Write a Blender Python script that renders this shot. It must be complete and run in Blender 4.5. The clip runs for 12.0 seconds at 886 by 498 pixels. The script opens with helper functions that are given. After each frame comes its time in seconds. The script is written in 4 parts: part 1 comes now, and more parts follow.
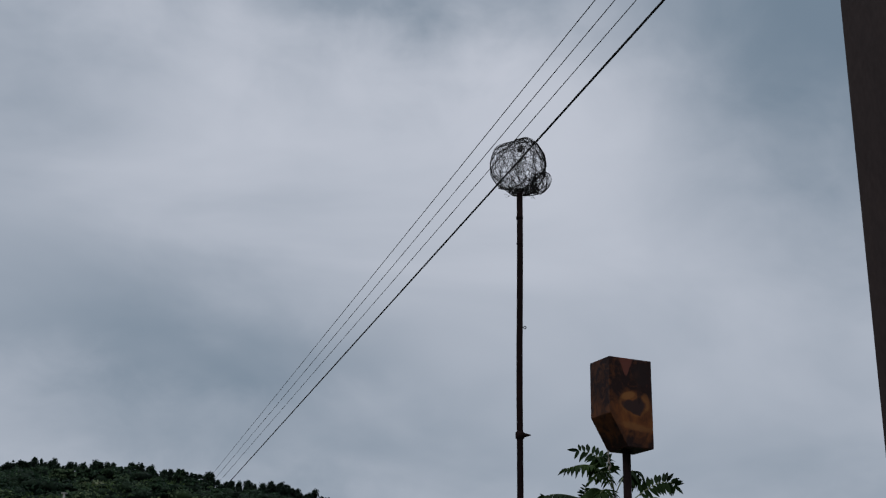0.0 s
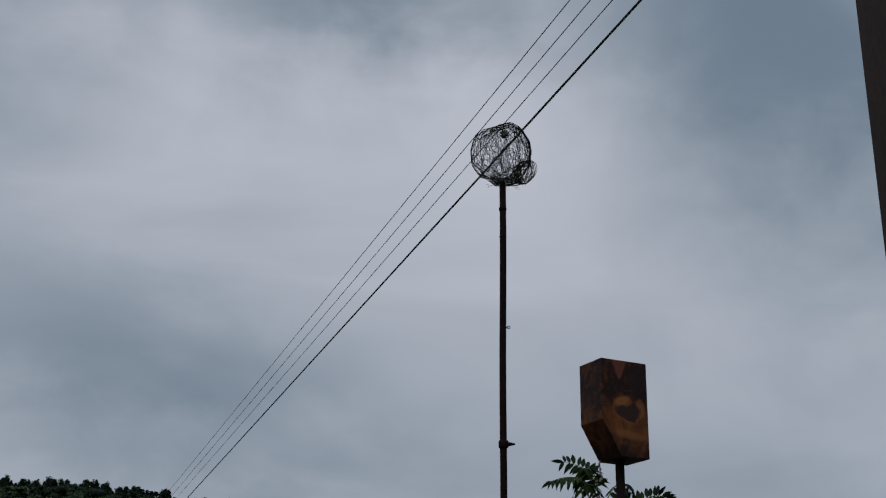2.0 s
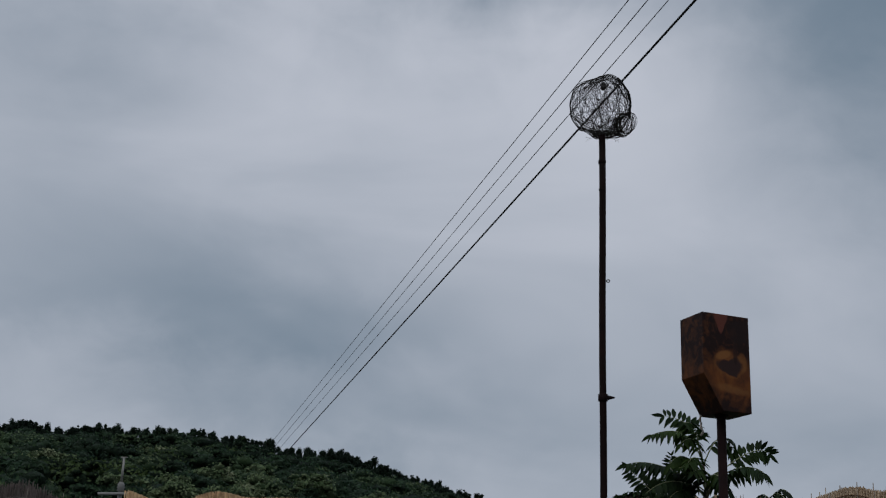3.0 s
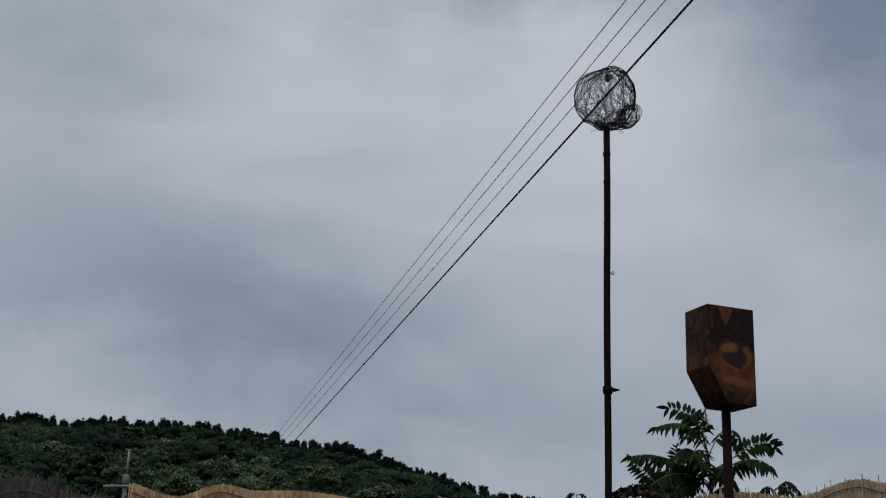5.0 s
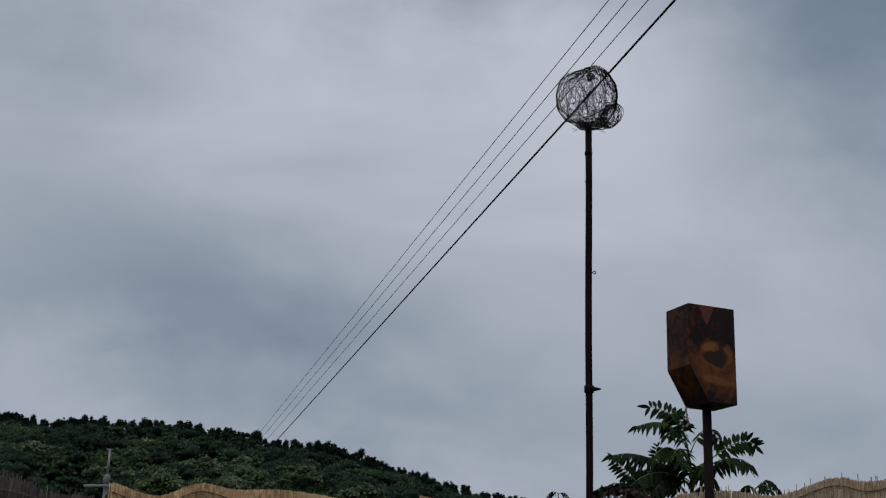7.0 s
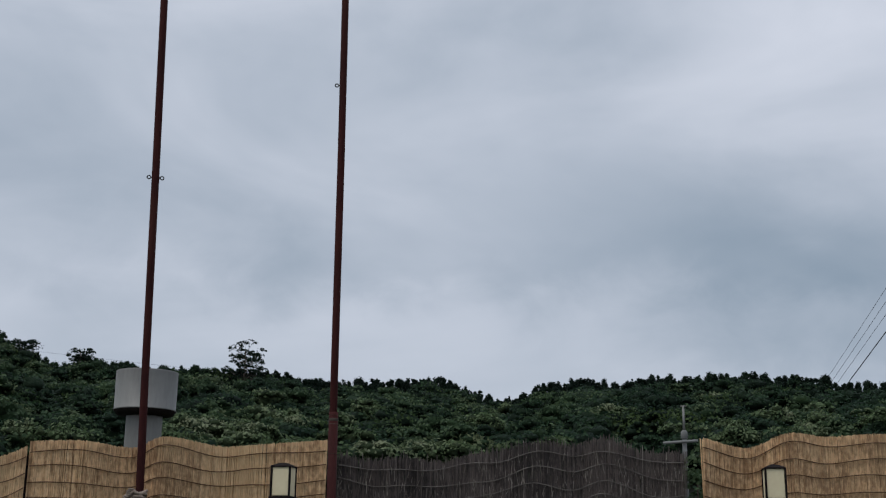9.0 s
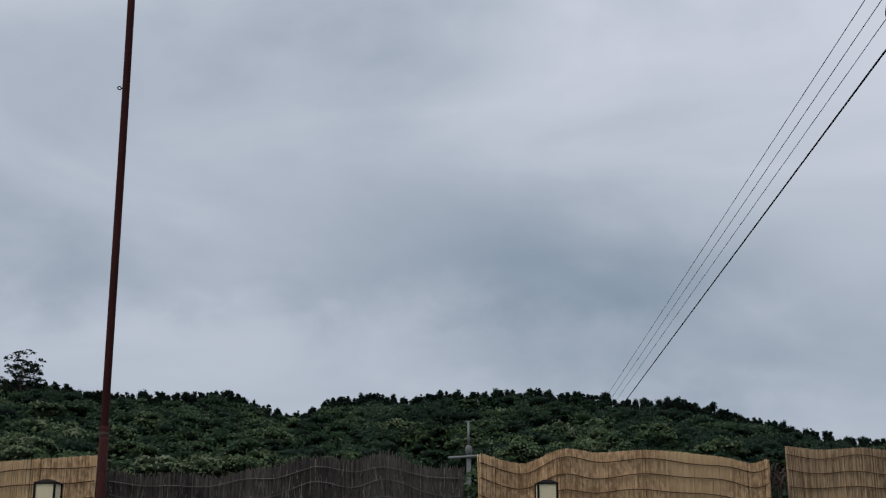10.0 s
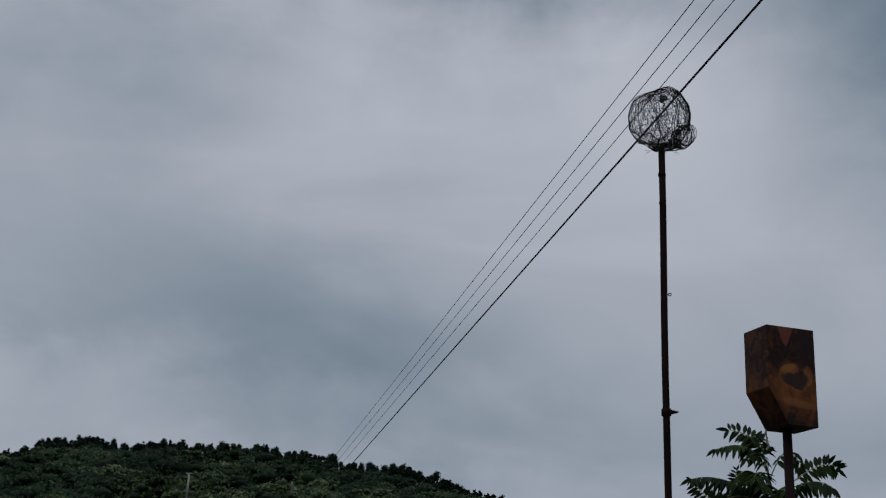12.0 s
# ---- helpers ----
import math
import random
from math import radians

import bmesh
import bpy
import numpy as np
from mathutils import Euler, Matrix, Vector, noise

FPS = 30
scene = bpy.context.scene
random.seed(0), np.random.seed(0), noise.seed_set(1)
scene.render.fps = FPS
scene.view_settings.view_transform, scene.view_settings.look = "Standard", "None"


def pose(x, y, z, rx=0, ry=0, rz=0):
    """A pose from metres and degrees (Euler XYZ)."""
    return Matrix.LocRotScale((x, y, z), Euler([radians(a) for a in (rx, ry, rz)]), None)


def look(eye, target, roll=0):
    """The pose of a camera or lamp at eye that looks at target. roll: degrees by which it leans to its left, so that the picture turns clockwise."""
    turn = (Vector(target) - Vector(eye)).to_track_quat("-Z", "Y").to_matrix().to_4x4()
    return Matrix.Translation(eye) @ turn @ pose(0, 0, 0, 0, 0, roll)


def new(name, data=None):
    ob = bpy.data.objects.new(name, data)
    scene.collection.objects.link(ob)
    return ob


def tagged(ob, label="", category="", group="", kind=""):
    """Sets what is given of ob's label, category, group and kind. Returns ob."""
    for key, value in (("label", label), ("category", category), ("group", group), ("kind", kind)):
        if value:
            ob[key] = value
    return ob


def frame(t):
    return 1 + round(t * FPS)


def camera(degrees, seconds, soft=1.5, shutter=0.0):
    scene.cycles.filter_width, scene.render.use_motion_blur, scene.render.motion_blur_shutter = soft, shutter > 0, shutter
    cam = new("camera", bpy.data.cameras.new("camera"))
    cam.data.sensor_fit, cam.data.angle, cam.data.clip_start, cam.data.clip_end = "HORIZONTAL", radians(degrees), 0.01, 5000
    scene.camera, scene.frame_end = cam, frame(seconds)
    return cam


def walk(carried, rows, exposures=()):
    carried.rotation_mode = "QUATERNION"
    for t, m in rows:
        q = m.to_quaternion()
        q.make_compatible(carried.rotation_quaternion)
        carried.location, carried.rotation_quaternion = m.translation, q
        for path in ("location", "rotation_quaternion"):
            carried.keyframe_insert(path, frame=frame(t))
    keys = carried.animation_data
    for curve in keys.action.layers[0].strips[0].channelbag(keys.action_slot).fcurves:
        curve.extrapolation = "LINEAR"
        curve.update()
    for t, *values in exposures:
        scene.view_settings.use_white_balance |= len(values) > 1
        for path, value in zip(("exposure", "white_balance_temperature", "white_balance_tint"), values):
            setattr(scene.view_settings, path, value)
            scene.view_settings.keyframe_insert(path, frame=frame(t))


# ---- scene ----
FOV = 39.84
EYE_Z = 1.6
cam = camera(FOV, 12.0, soft=1.2)
# seconds, offset from the standing place in metres, then yaw, pitch, roll in degrees
PATH = (
    (0.0, 0.166, -0.833, -0.093, 1.93, 19.23, -1.10),
    (0.1, 0.098, -0.470, -0.055, 1.32, 19.71, -1.17),
    (0.2, 0.045, -0.190, -0.028, 0.87, 20.08, -1.22),
    (0.3, 0.020, -0.060, -0.014, 0.64, 20.26, -1.25),
    (0.5, 0.014, -0.029, -0.010, 0.56, 20.32, -1.25),
    (1.0, 0.002, -0.018, -0.011, 0.43, 20.31, -1.17),
    (1.5, -0.002, -0.009, 0.000, 0.26, 20.15, -0.90),
    (2.0, 0.004, 0.012, 0.000, 0.06, 20.05, -0.79),
    (2.5, 0.005, -0.005, 0.010, 3.19, 18.83, -1.87),
    (3.0, 0.002, -0.004, -0.001, 4.50, 17.75, -2.08),
    (5.0, 0.002, 0.010, 0.004, 4.72, 17.38, -2.07),
    (5.5, 0.002, 0.003, 0.000, 4.60, 17.37, -2.03),
    (6.0, 0.002, -0.004, -0.004, 4.32, 17.37, -2.02),
    (6.5, 0.008, 0.010, 0.000, 3.97, 17.39, -1.95),
    (7.4, 0.002, 0.012, 0.001, 3.90, 17.36, -1.90),
    (8.0, -0.010, 0.015, 0.003, 4.50, 17.15, -1.40),
    (8.3, -0.019, 0.015, 0.005, 9.09, 16.85, -0.71),
    (8.5, -0.038, -0.016, 0.007, 19.63, 16.51, -0.54),
    (8.7, -0.058, -0.048, -0.002, 24.85, 15.76, -0.42),
    (9.0, -0.065, -0.079, -0.003, 30.19, 14.60, -0.75),
    (9.5, -0.054, -0.065, -0.002, 29.13, 14.77, 0.62),
    (9.8, -0.033, -0.034, 0.008, 23.71, 14.98, 1.04),
    (10.0, -0.031, -0.017, 0.006, 20.47, 15.32, 0.18),
    (10.2, -0.027, -0.001, 0.010, 16.97, 15.93, 0.19),
    (10.5, -0.009, -0.042, 0.009, 12.18, 16.47, -0.14),
    (11.0, -0.004, -0.028, 0.012, 9.92, 17.12, -1.80),
    (11.5, -0.004, -0.021, 0.010, 7.60, 17.92, -2.24),
    (12.0, -0.001, -0.020, 0.009, 7.37, 18.29, -2.24),
)
EXPOSURES = ((0.0, 0.05), (0.5, -0.06), (2.0, -0.10), (2.5, -0.11), (3.0, -0.02), (5.5, -0.02), (6.5, -0.02), (8.3, 0.00), (8.5, 0.03), (8.7, 0.24), (9.0, 0.38), (9.5, 0.39), (9.8, 0.32), (10.2, 0.18), (10.5, 0.06), (11.0, 0.01), (11.5, -0.17), (12.0, -0.17))
walk(cam, [(t, pose(x, y, EYE_Z + z, 90 + p, r, w)) for t, x, y, z, w, p, r in PATH], EXPOSURES)


# ---- world, sun ----
class Nodes:
    """Short hand for building node trees."""

    def __init__(self, tree):
        self.t = tree
        self.t.nodes.clear()

    def add(self, kind, **props):
        n = self.t.nodes.new(kind)
        for k, v in props.items():
            setattr(n, k, v)
        return n

    def feed(self, socket, value):
        if isinstance(value, bpy.types.NodeSocket):
            self.t.links.new(value, socket)
        elif value is not None:
            socket.default_value = value

    def math(self, op, a, b=None, c=None, clamp=False):
        n = self.add("ShaderNodeMath", operation=op, use_clamp=clamp)
        for s, v in zip(n.inputs, (a, b, c)):
            self.feed(s, v)
        return n.outputs[0]

    def mix(self, f, a, b, blend="MIX"):
        n = self.add("ShaderNodeMix", data_type="RGBA", blend_type=blend)
        self.feed(n.inputs[0], f)
        self.feed(n.inputs[6], a if isinstance(a, bpy.types.NodeSocket) else (*a, 1))
        self.feed(n.inputs[7], b if isinstance(b, bpy.types.NodeSocket) else (*b, 1))
        return n.outputs[2]

    def noise(self, vec, scale, detail=3, rough=0.5, warp=0.0):
        n = self.add("ShaderNodeTexNoise")
        self.feed(n.inputs["Vector"], vec)
        n.inputs["Scale"].default_value, n.inputs["Detail"].default_value = scale, detail
        n.inputs["Roughness"].default_value, n.inputs["Distortion"].default_value = rough, warp
        return n.outputs[0]

    def step(self, v, a, b, lo=0.0, hi=1.0):
        n = self.add("ShaderNodeMapRange", interpolation_type="SMOOTHSTEP")
        self.feed(n.inputs[0], v)
        for s, x in zip(n.inputs[1:5], (a, b, lo, hi)):
            s.default_value = x
        return n.outputs[0]

    def combine(self, x, y, z):
        n = self.add("ShaderNodeCombineXYZ")
        for s, v in zip(n.inputs, (x, y, z)):
            self.feed(s, v)
        return n.outputs[0]

    def split(self, v):
        n = self.add("ShaderNodeSeparateXYZ")
        self.feed(n.inputs[0], v)
        return n.outputs


SUN_EL, SUN_AZ = 58, 205          # a veiled sun, high behind the viewer
CLOUD_LIGHT, CLOUD_DARK = (0.545, 0.575, 0.650), (0.167, 0.224, 0.290)
# broad banks of the overcast: azimuth, elevation, half widths in degrees, share of dark (+) or light (-)
BANKS = (
    (-18, 27.5, 6, 5.8, 0.72),
    (-13, 32, 6, 3, 0.35),
    (5, 31.8, 5.5, 2.6, 0.80),
    (19, 31, 4, 2, 0.25),
    (14, 15.3, 8, 2.4, 0.46),
    (17, 18.5, 6, 2.2, 0.18),
    (42, 17, 8, 3.5, 0.22),
    (10, 13.2, 6, 1.6, 0.25),
    (25, 13.8, 10, 1.4, 0.12),
    (12, 22, 8, 5, -0.35),
    (0, 20, 7, 7, -0.30),
    (0, 26, 6, 3.5, -0.38),
    (-9, 17, 5, 5, -0.20),
    (36, 11.0, 12, 1.7, -0.30),
    (-10, 9, 10, 2.5, 0.22),
    (33, 21, 9, 7, -0.18),
    (15, 27, 6, 4, -0.15),
    (11, 9.6, 6, 1.5, 0.22),
    (16, 11.8, 9, 2.8, 0.34),
    (-4, 24, 5, 4, -0.26),
    (-16, 29, 5, 4, 0.30),
)
world = bpy.data.worlds.new("overcast")
scene.world = world
world.use_nodes = True
W = Nodes(world.node_tree)
coord = W.add("ShaderNodeTexCoord").outputs["Generated"]
dx, dy, dz = W.split(coord)
az = W.math("MULTIPLY", W.math("ARCTAN2", W.math("MULTIPLY", dx, -1.0), dy), 57.29578)
el = W.math("MULTIPLY", W.math("ARCSINE", dz), 57.29578)
flat = W.combine(W.math("MULTIPLY", az, 0.055), W.math("MULTIPLY", el, 0.13), 0.0)
soft = W.noise(flat, 1.0, 4, 0.5, 0.6)
puff = W.combine(W.math("MULTIPLY", az, 0.085), W.math("MULTIPLY", el, 0.115), 3.0)
fine = W.noise(puff, 2.3, 5, 0.52, 0.3)
dark = W.math("ADD", W.math("MULTIPLY_ADD", soft, 1.25, -0.235), W.math("MULTIPLY_ADD", fine, 0.44, -0.22))
warp_a = W.math("MULTIPLY_ADD", W.math("SUBTRACT", soft, 0.5), 9.0, az)
warp_e = W.math("MULTIPLY_ADD", W.math("SUBTRACT", fine, 0.5), 6.0, el)
for a, e, sa, se, share in BANKS:
    u = W.math("DIVIDE", W.math("SUBTRACT", warp_a, float(a)), float(sa))
    v = W.math("DIVIDE", W.math("SUBTRACT", warp_e, float(e)), float(se))
    d2 = W.math("ADD", W.math("MULTIPLY", u, u), W.math("MULTIPLY", v, v))
    dark = W.math("MULTIPLY_ADD", W.math("EXPONENT", W.math("MULTIPLY", d2, -0.7)), float(share), dark)
cloud = W.mix(W.step(W.math("ADD", dark, 0.05), -0.7, 1.6), CLOUD_LIGHT, CLOUD_DARK)
zenith = W.step(el, 34, 80, 1.0, 2.6)          # an overcast sky is brightest overhead
cloud = W.mix(1.0, cloud, W.combine(zenith, zenith, zenith), "MULTIPLY")
sky = W.add("ShaderNodeTexSky", sky_type="NISHITA", sun_disc=False, sun_elevation=radians(SUN_EL), sun_rotation=radians(SUN_AZ))
low = W.add("ShaderNodeBackground")
low.inputs[1].default_value = 0.05
W.feed(low.inputs[0], sky.outputs[0])
high = W.add("ShaderNodeBackground")
high.inputs[1].default_value = 1.0
W.feed(high.inputs[0], cloud)
blend = W.add("ShaderNodeMixShader")
blend.inputs[0].default_value = 0.95
W.feed(blend.inputs[1], low.outputs[0])
W.feed(blend.inputs[2], high.outputs[0])
W.feed(W.add("ShaderNodeOutputWorld").inputs[0], blend.outputs[0])

sun = new("sun", bpy.data.lights.new("sun", "SUN"))
sun.data.energy, sun.data.angle, sun.data.color = 0.8, radians(25), (1.0, 0.96, 0.9)
sd = Vector((math.sin(radians(SUN_AZ)) * math.cos(radians(SUN_EL)), math.cos(radians(SUN_AZ)) * math.cos(radians(SUN_EL)), math.sin(radians(SUN_EL))))
sun.matrix_world = look(sd * 60, (0, 0, 0))


# ---- materials ----
def surface(name, a, b, scale=8.0, rough=0.7, metal=0.0, bump=0.3, fine=60.0, island=0.0, each=0.0, tint=None, spec=0.5, depth=0.01, stretch=(1, 1, 1), speck=0.7):
    """A material between two colours, mottled at two scales; island and each give the spread between loose pieces and between objects."""
    m = bpy.data.materials.new(name)
    m.use_nodes = True
    n = Nodes(m.node_tree)
    p = n.add("ShaderNodeBsdfPrincipled")
    n.feed(n.add("ShaderNodeOutputMaterial").inputs[0], p.outputs[0])
    c = n.add("ShaderNodeTexCoord").outputs["Object"]
    mp = n.add("ShaderNodeMapping")
    n.feed(mp.inputs[0], c)
    mp.inputs["Scale"].default_value = stretch
    big, small = n.noise(mp.outputs[0], scale, 4, 0.6, 0.3), n.noise(mp.outputs[0], fine, 3, 0.6)
    f = n.math("ADD", n.math("MULTIPLY_ADD", n.math("SUBTRACT", big, 0.5), 2.2, 0.5), n.math("MULTIPLY", n.math("SUBTRACT", small, 0.5), speck))
    if island:
        g = n.add("ShaderNodeNewGeometry").outputs["Random Per Island"]
        f = n.math("ADD", f, n.math("MULTIPLY", n.math("SUBTRACT", g, 0.5), island))
    if each:
        g = n.add("ShaderNodeObjectInfo").outputs["Random"]
        f = n.math("ADD", f, n.math("MULTIPLY", n.math("SUBTRACT", g, 0.5), each))
    f = n.math("MULTIPLY", f, 1.0, clamp=True)
    col = n.mix(f, a, b)
    if tint:
        col = n.mix(n.step(n.noise(mp.outputs[0], scale * 0.37, 3, 0.6), 0.5, 0.72), col, tint)
    n.feed(p.inputs["Base Color"], col)
    n.feed(p.inputs["Roughness"], n.math("MULTIPLY_ADD", small, 0.25, rough - 0.12, clamp=True))
    p.inputs["Metallic"].default_value = metal
    p.inputs["Specular IOR Level"].default_value = spec
    if bump:
        bn = n.add("ShaderNodeBump")
        bn.inputs["Strength"].default_value, bn.inputs["Distance"].default_value = bump, depth
        n.feed(bn.inputs["Height"], n.math("ADD", small, big))
        n.feed(p.inputs["Normal"], bn.outputs[0])
    return m


def leafy(name, a, b, tint, scale, through_light=0.3, each=0.0):
    """Leaves: coloured leaf by leaf and tree by tree, letting some light through."""
    m = surface(name, a, b, scale, 0.6, 0, 0, scale * 9, island=0.55, each=each, tint=tint, spec=0.08)
    n = m.node_tree
    p = next(x for x in n.nodes if x.type == "BSDF_PRINCIPLED")
    out = next(x for x in n.nodes if x.type == "OUTPUT_MATERIAL")
    tr = n.nodes.new("ShaderNodeBsdfTranslucent")
    n.links.new(p.inputs["Base Color"].links[0].from_socket, tr.inputs[0])
    mx = n.nodes.new("ShaderNodeMixShader")
    mx.inputs[0].default_value = through_light
    n.links.new(p.outputs[0], mx.inputs[1])
    n.links.new(tr.outputs[0], mx.inputs[2])
    n.links.new(mx.outputs[0], out.inputs[0])
    return m


M_POLE = surface("red_brown_painted_steel", (0.066, 0.015, 0.013), (0.026, 0.008, 0.008), 5, 0.75, 0.0, 0.25, 90, tint=(0.085, 0.028, 0.020), spec=0.10, stretch=(1, 1, 0.35))
M_COLUMN = surface("brown_painted_steel", (0.036, 0.023, 0.021), (0.022, 0.014, 0.014), 3, 0.7, 0.0, 0.2, 50, spec=0.2, stretch=(1, 1, 0.3))
M_POLE_DARK = surface("dark_rusted_steel", (0.016, 0.008, 0.008), (0.008, 0.005, 0.005), 6, 0.8, 0.0, 0.3, 90, tint=(0.024, 0.010, 0.008), spec=0.06)
M_WIRE = surface("blackened_wire", (0.006, 0.005, 0.005), (0.012, 0.009, 0.008), 12, 0.7, 0.1, 0, 90)
M_CABLE = surface("black_cable_sheath", (0.005, 0.005, 0.006), (0.009, 0.009, 0.010), 0.5, 0.8, 0, 0, 5)
M_REED = surface("dry_reed", (0.79, 0.535, 0.298), (0.37, 0.217, 0.108), 2.6, 0.75, 0, 0, 40, island=0.55, tint=(0.70, 0.49, 0.27), stretch=(1, 1, 0.6), speck=2.9)
M_REED_OLD = surface("browned_old_reed", (0.54, 0.375, 0.22), (0.23, 0.145, 0.078), 1.6, 0.78, 0, 0, 34, island=0.8, tint=(0.40, 0.29, 0.18), stretch=(1, 1, 0.32), speck=2.4)
M_REED_GREY = surface("greying_reed", (0.60, 0.455, 0.31), (0.28, 0.19, 0.115), 1.3, 0.75, 0, 0, 60, island=0.7, tint=(0.42, 0.34, 0.25), stretch=(1, 1, 0.3), speck=2.6)
M_BRUSH = surface("weathered_brushwood", (0.150, 0.120, 0.106), (0.038, 0.030, 0.028), 1.5, 0.85, 0, 0, 25, island=1.0, tint=(0.10, 0.083, 0.073), stretch=(1, 1, 0.25), speck=1.6)
M_BLEACHED = surface("bleached_stalk", (0.42, 0.37, 0.32), (0.24, 0.20, 0.17), 2, 0.8, 0, 0, 25, island=0.8)
M_TWINE = surface("brown_binding_twine", (0.13, 0.062, 0.028), (0.08, 0.038, 0.018), 20, 0.85, 0, 0, 80)
M_TWINE_GREY = surface("grey_binding_wire", (0.25, 0.22, 0.19), (0.11, 0.095, 0.085), 6, 0.7, 0.2, 0, 80)
M_ZINC = surface("dull_galvanised_sheet", (0.240, 0.234, 0.218), (0.170, 0.165, 0.155), 2.5, 0.55, 0.25, 0.1, 30, stretch=(1, 1, 0.3))
M_CONCRETE = surface("grey_concrete", (0.24, 0.24, 0.23), (0.165, 0.165, 0.16), 3, 0.85, 0, 0.2, 40)
M_FRAME = surface("dark_lantern_frame", (0.012, 0.009, 0.009), (0.022, 0.017, 0.015), 15, 0.8, 0, 0.1, 80, spec=0.05)
M_PAPER = surface("cream_lantern_panel", (0.80, 0.70, 0.47), (0.72, 0.61, 0.38), 9, 0.6, 0, 0.05, 60)
M_BARK = surface("grey_brown_bark", (0.10, 0.075, 0.055), (0.05, 0.038, 0.03), 12, 0.9, 0, 0.5, 60, stretch=(1, 1, 0.3))
M_SOIL = surface("hillside_undergrowth", (0.030, 0.036, 0.016), (0.018, 0.022, 0.012), 0.3, 0.95, 0, 0.4, 3, depth=0.1)
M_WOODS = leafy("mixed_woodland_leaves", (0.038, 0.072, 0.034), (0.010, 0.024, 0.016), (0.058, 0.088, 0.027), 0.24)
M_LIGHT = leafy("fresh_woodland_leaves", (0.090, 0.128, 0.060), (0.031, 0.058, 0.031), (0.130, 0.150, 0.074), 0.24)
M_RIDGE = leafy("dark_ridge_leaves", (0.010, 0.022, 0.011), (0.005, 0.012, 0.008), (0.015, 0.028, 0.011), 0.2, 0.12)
M_PALE = leafy("pale_flowering_leaves", (0.155, 0.20, 0.10), (0.060, 0.100, 0.042), (0.26, 0.28, 0.17), 0.5)
# clump bodies: leaf colours darkened to paint in the shade within the crowns
M_SHADE_MASS = surface("shaded_leaf_mass", (0.013, 0.026, 0.012), (0.005, 0.011, 0.007), 0.2, 0.8, 0, 1.0, 4.5, island=0.5, spec=0.1, depth=0.16)
M_SHADE_MASS_LIGHT = surface("shaded_fresh_leaf_mass", (0.022, 0.041, 0.016), (0.008, 0.018, 0.009), 0.2, 0.8, 0, 1.0, 4.5, island=0.5, spec=0.1, depth=0.16)
M_SHADE_MASS_DARK = surface("shaded_dark_leaf_mass", (0.008, 0.017, 0.009), (0.004, 0.009, 0.006), 0.2, 0.8, 0, 1.0, 5, island=0.5, spec=0.1, depth=0.14)
M_SHADE_MASS_PALE = surface("shaded_pale_leaf_mass", (0.040, 0.055, 0.024), (0.012, 0.022, 0.010), 0.9, 0.8, 0, 1.0, 6, island=0.4, spec=0.1, depth=0.16)
M_SUMAC = leafy("sumac_leaflets", (0.016, 0.034, 0.009), (0.006, 0.014, 0.006), (0.034, 0.062, 0.010), 3.0, 0.2, each=0.9)
M_STALK = surface("pale_green_stalk", (0.20, 0.22, 0.10), (0.13, 0.15, 0.07), 20, 0.6, 0, 0, 80)
M_ROPE = surface("pale_rope", (0.34, 0.27, 0.21), (0.17, 0.125, 0.10), 40, 0.9, 0, 0.3, 120)
M_DRY = surface("dry_brown_vine", (0.085, 0.060, 0.042), (0.040, 0.030, 0.022), 8, 0.85, 0, 0, 60, island=0.8)


# ---- building helpers ----
def at(azimuth, elevation, r):
    """The place seen from the standing point in that direction, at a level distance r."""
    a, e = radians(azimuth), radians(elevation)
    return Vector((-math.sin(a) * r, math.cos(a) * r, EYE_Z + math.tan(e) * r))


def mesh_of(name, verts, faces, material, smooth=False):
    me = bpy.data.meshes.new(name)
    me.from_pydata([tuple(v) for v in verts], [], [tuple(f) for f in faces])
    for m in (material if isinstance(material, (list, tuple)) else [material]):
        me.materials.append(m)
    if smooth:
        me.shade_smooth()
    me.update()
    return me


def part(name, bm, material, parent=None, label="", smooth=False):
    """Links a bmesh, or a finished mesh, as one object under a thing or a part."""
    if isinstance(bm, bmesh.types.BMesh):
        me = bpy.data.meshes.new(name)
        bm.to_mesh(me)
        bm.free()
        me.materials.append(material)
        if smooth:
            me.shade_smooth()
    else:
        me = bm
    ob = new(name, me)
    if parent:
        ob.parent = parent
    if label:
        ob["label"] = label
    return ob


def thing(name, place, label, category, group="", kind=""):
    ob = new(name)
    ob.location = place
    return tagged(ob, label, category, group, kind)


def tube_data(path, radius, sides=8, closed=False, cap=True):
    """Vertices and faces of a tube along a list of points; radius is a number or one per point."""
    pts = [Vector(p) for p in path]
    k = len(pts)
    rad = radius if isinstance(radius, (list, tuple)) else [radius] * k
    verts, faces = [], []
    side = None
    for i, p in enumerate(pts):
        a, b = pts[(i - 1) % k if closed else max(i - 1, 0)], pts[(i + 1) % k if closed else min(i + 1, k - 1)]
        d = (b - a).normalized()
        if side is None:
            side = d.orthogonal().normalized()
        side = (side - d * side.dot(d)).normalized()
        up = d.cross(side)
        for j in range(sides):
            w = 2 * math.pi * j / sides
            verts.append(p + (side * math.cos(w) + up * math.sin(w)) * rad[i])
    for i in range(k if closed else k - 1):
        for j in range(sides):
            n, m = ((i + 1) % k) * sides, (j + 1) % sides
            faces.append((i * sides + j, i * sides + m, n + m, n + j))
    if cap and not closed:
        faces.append(tuple(range(sides))[::-1])
        faces.append(tuple(range((k - 1) * sides, k * sides)))
    return verts, faces


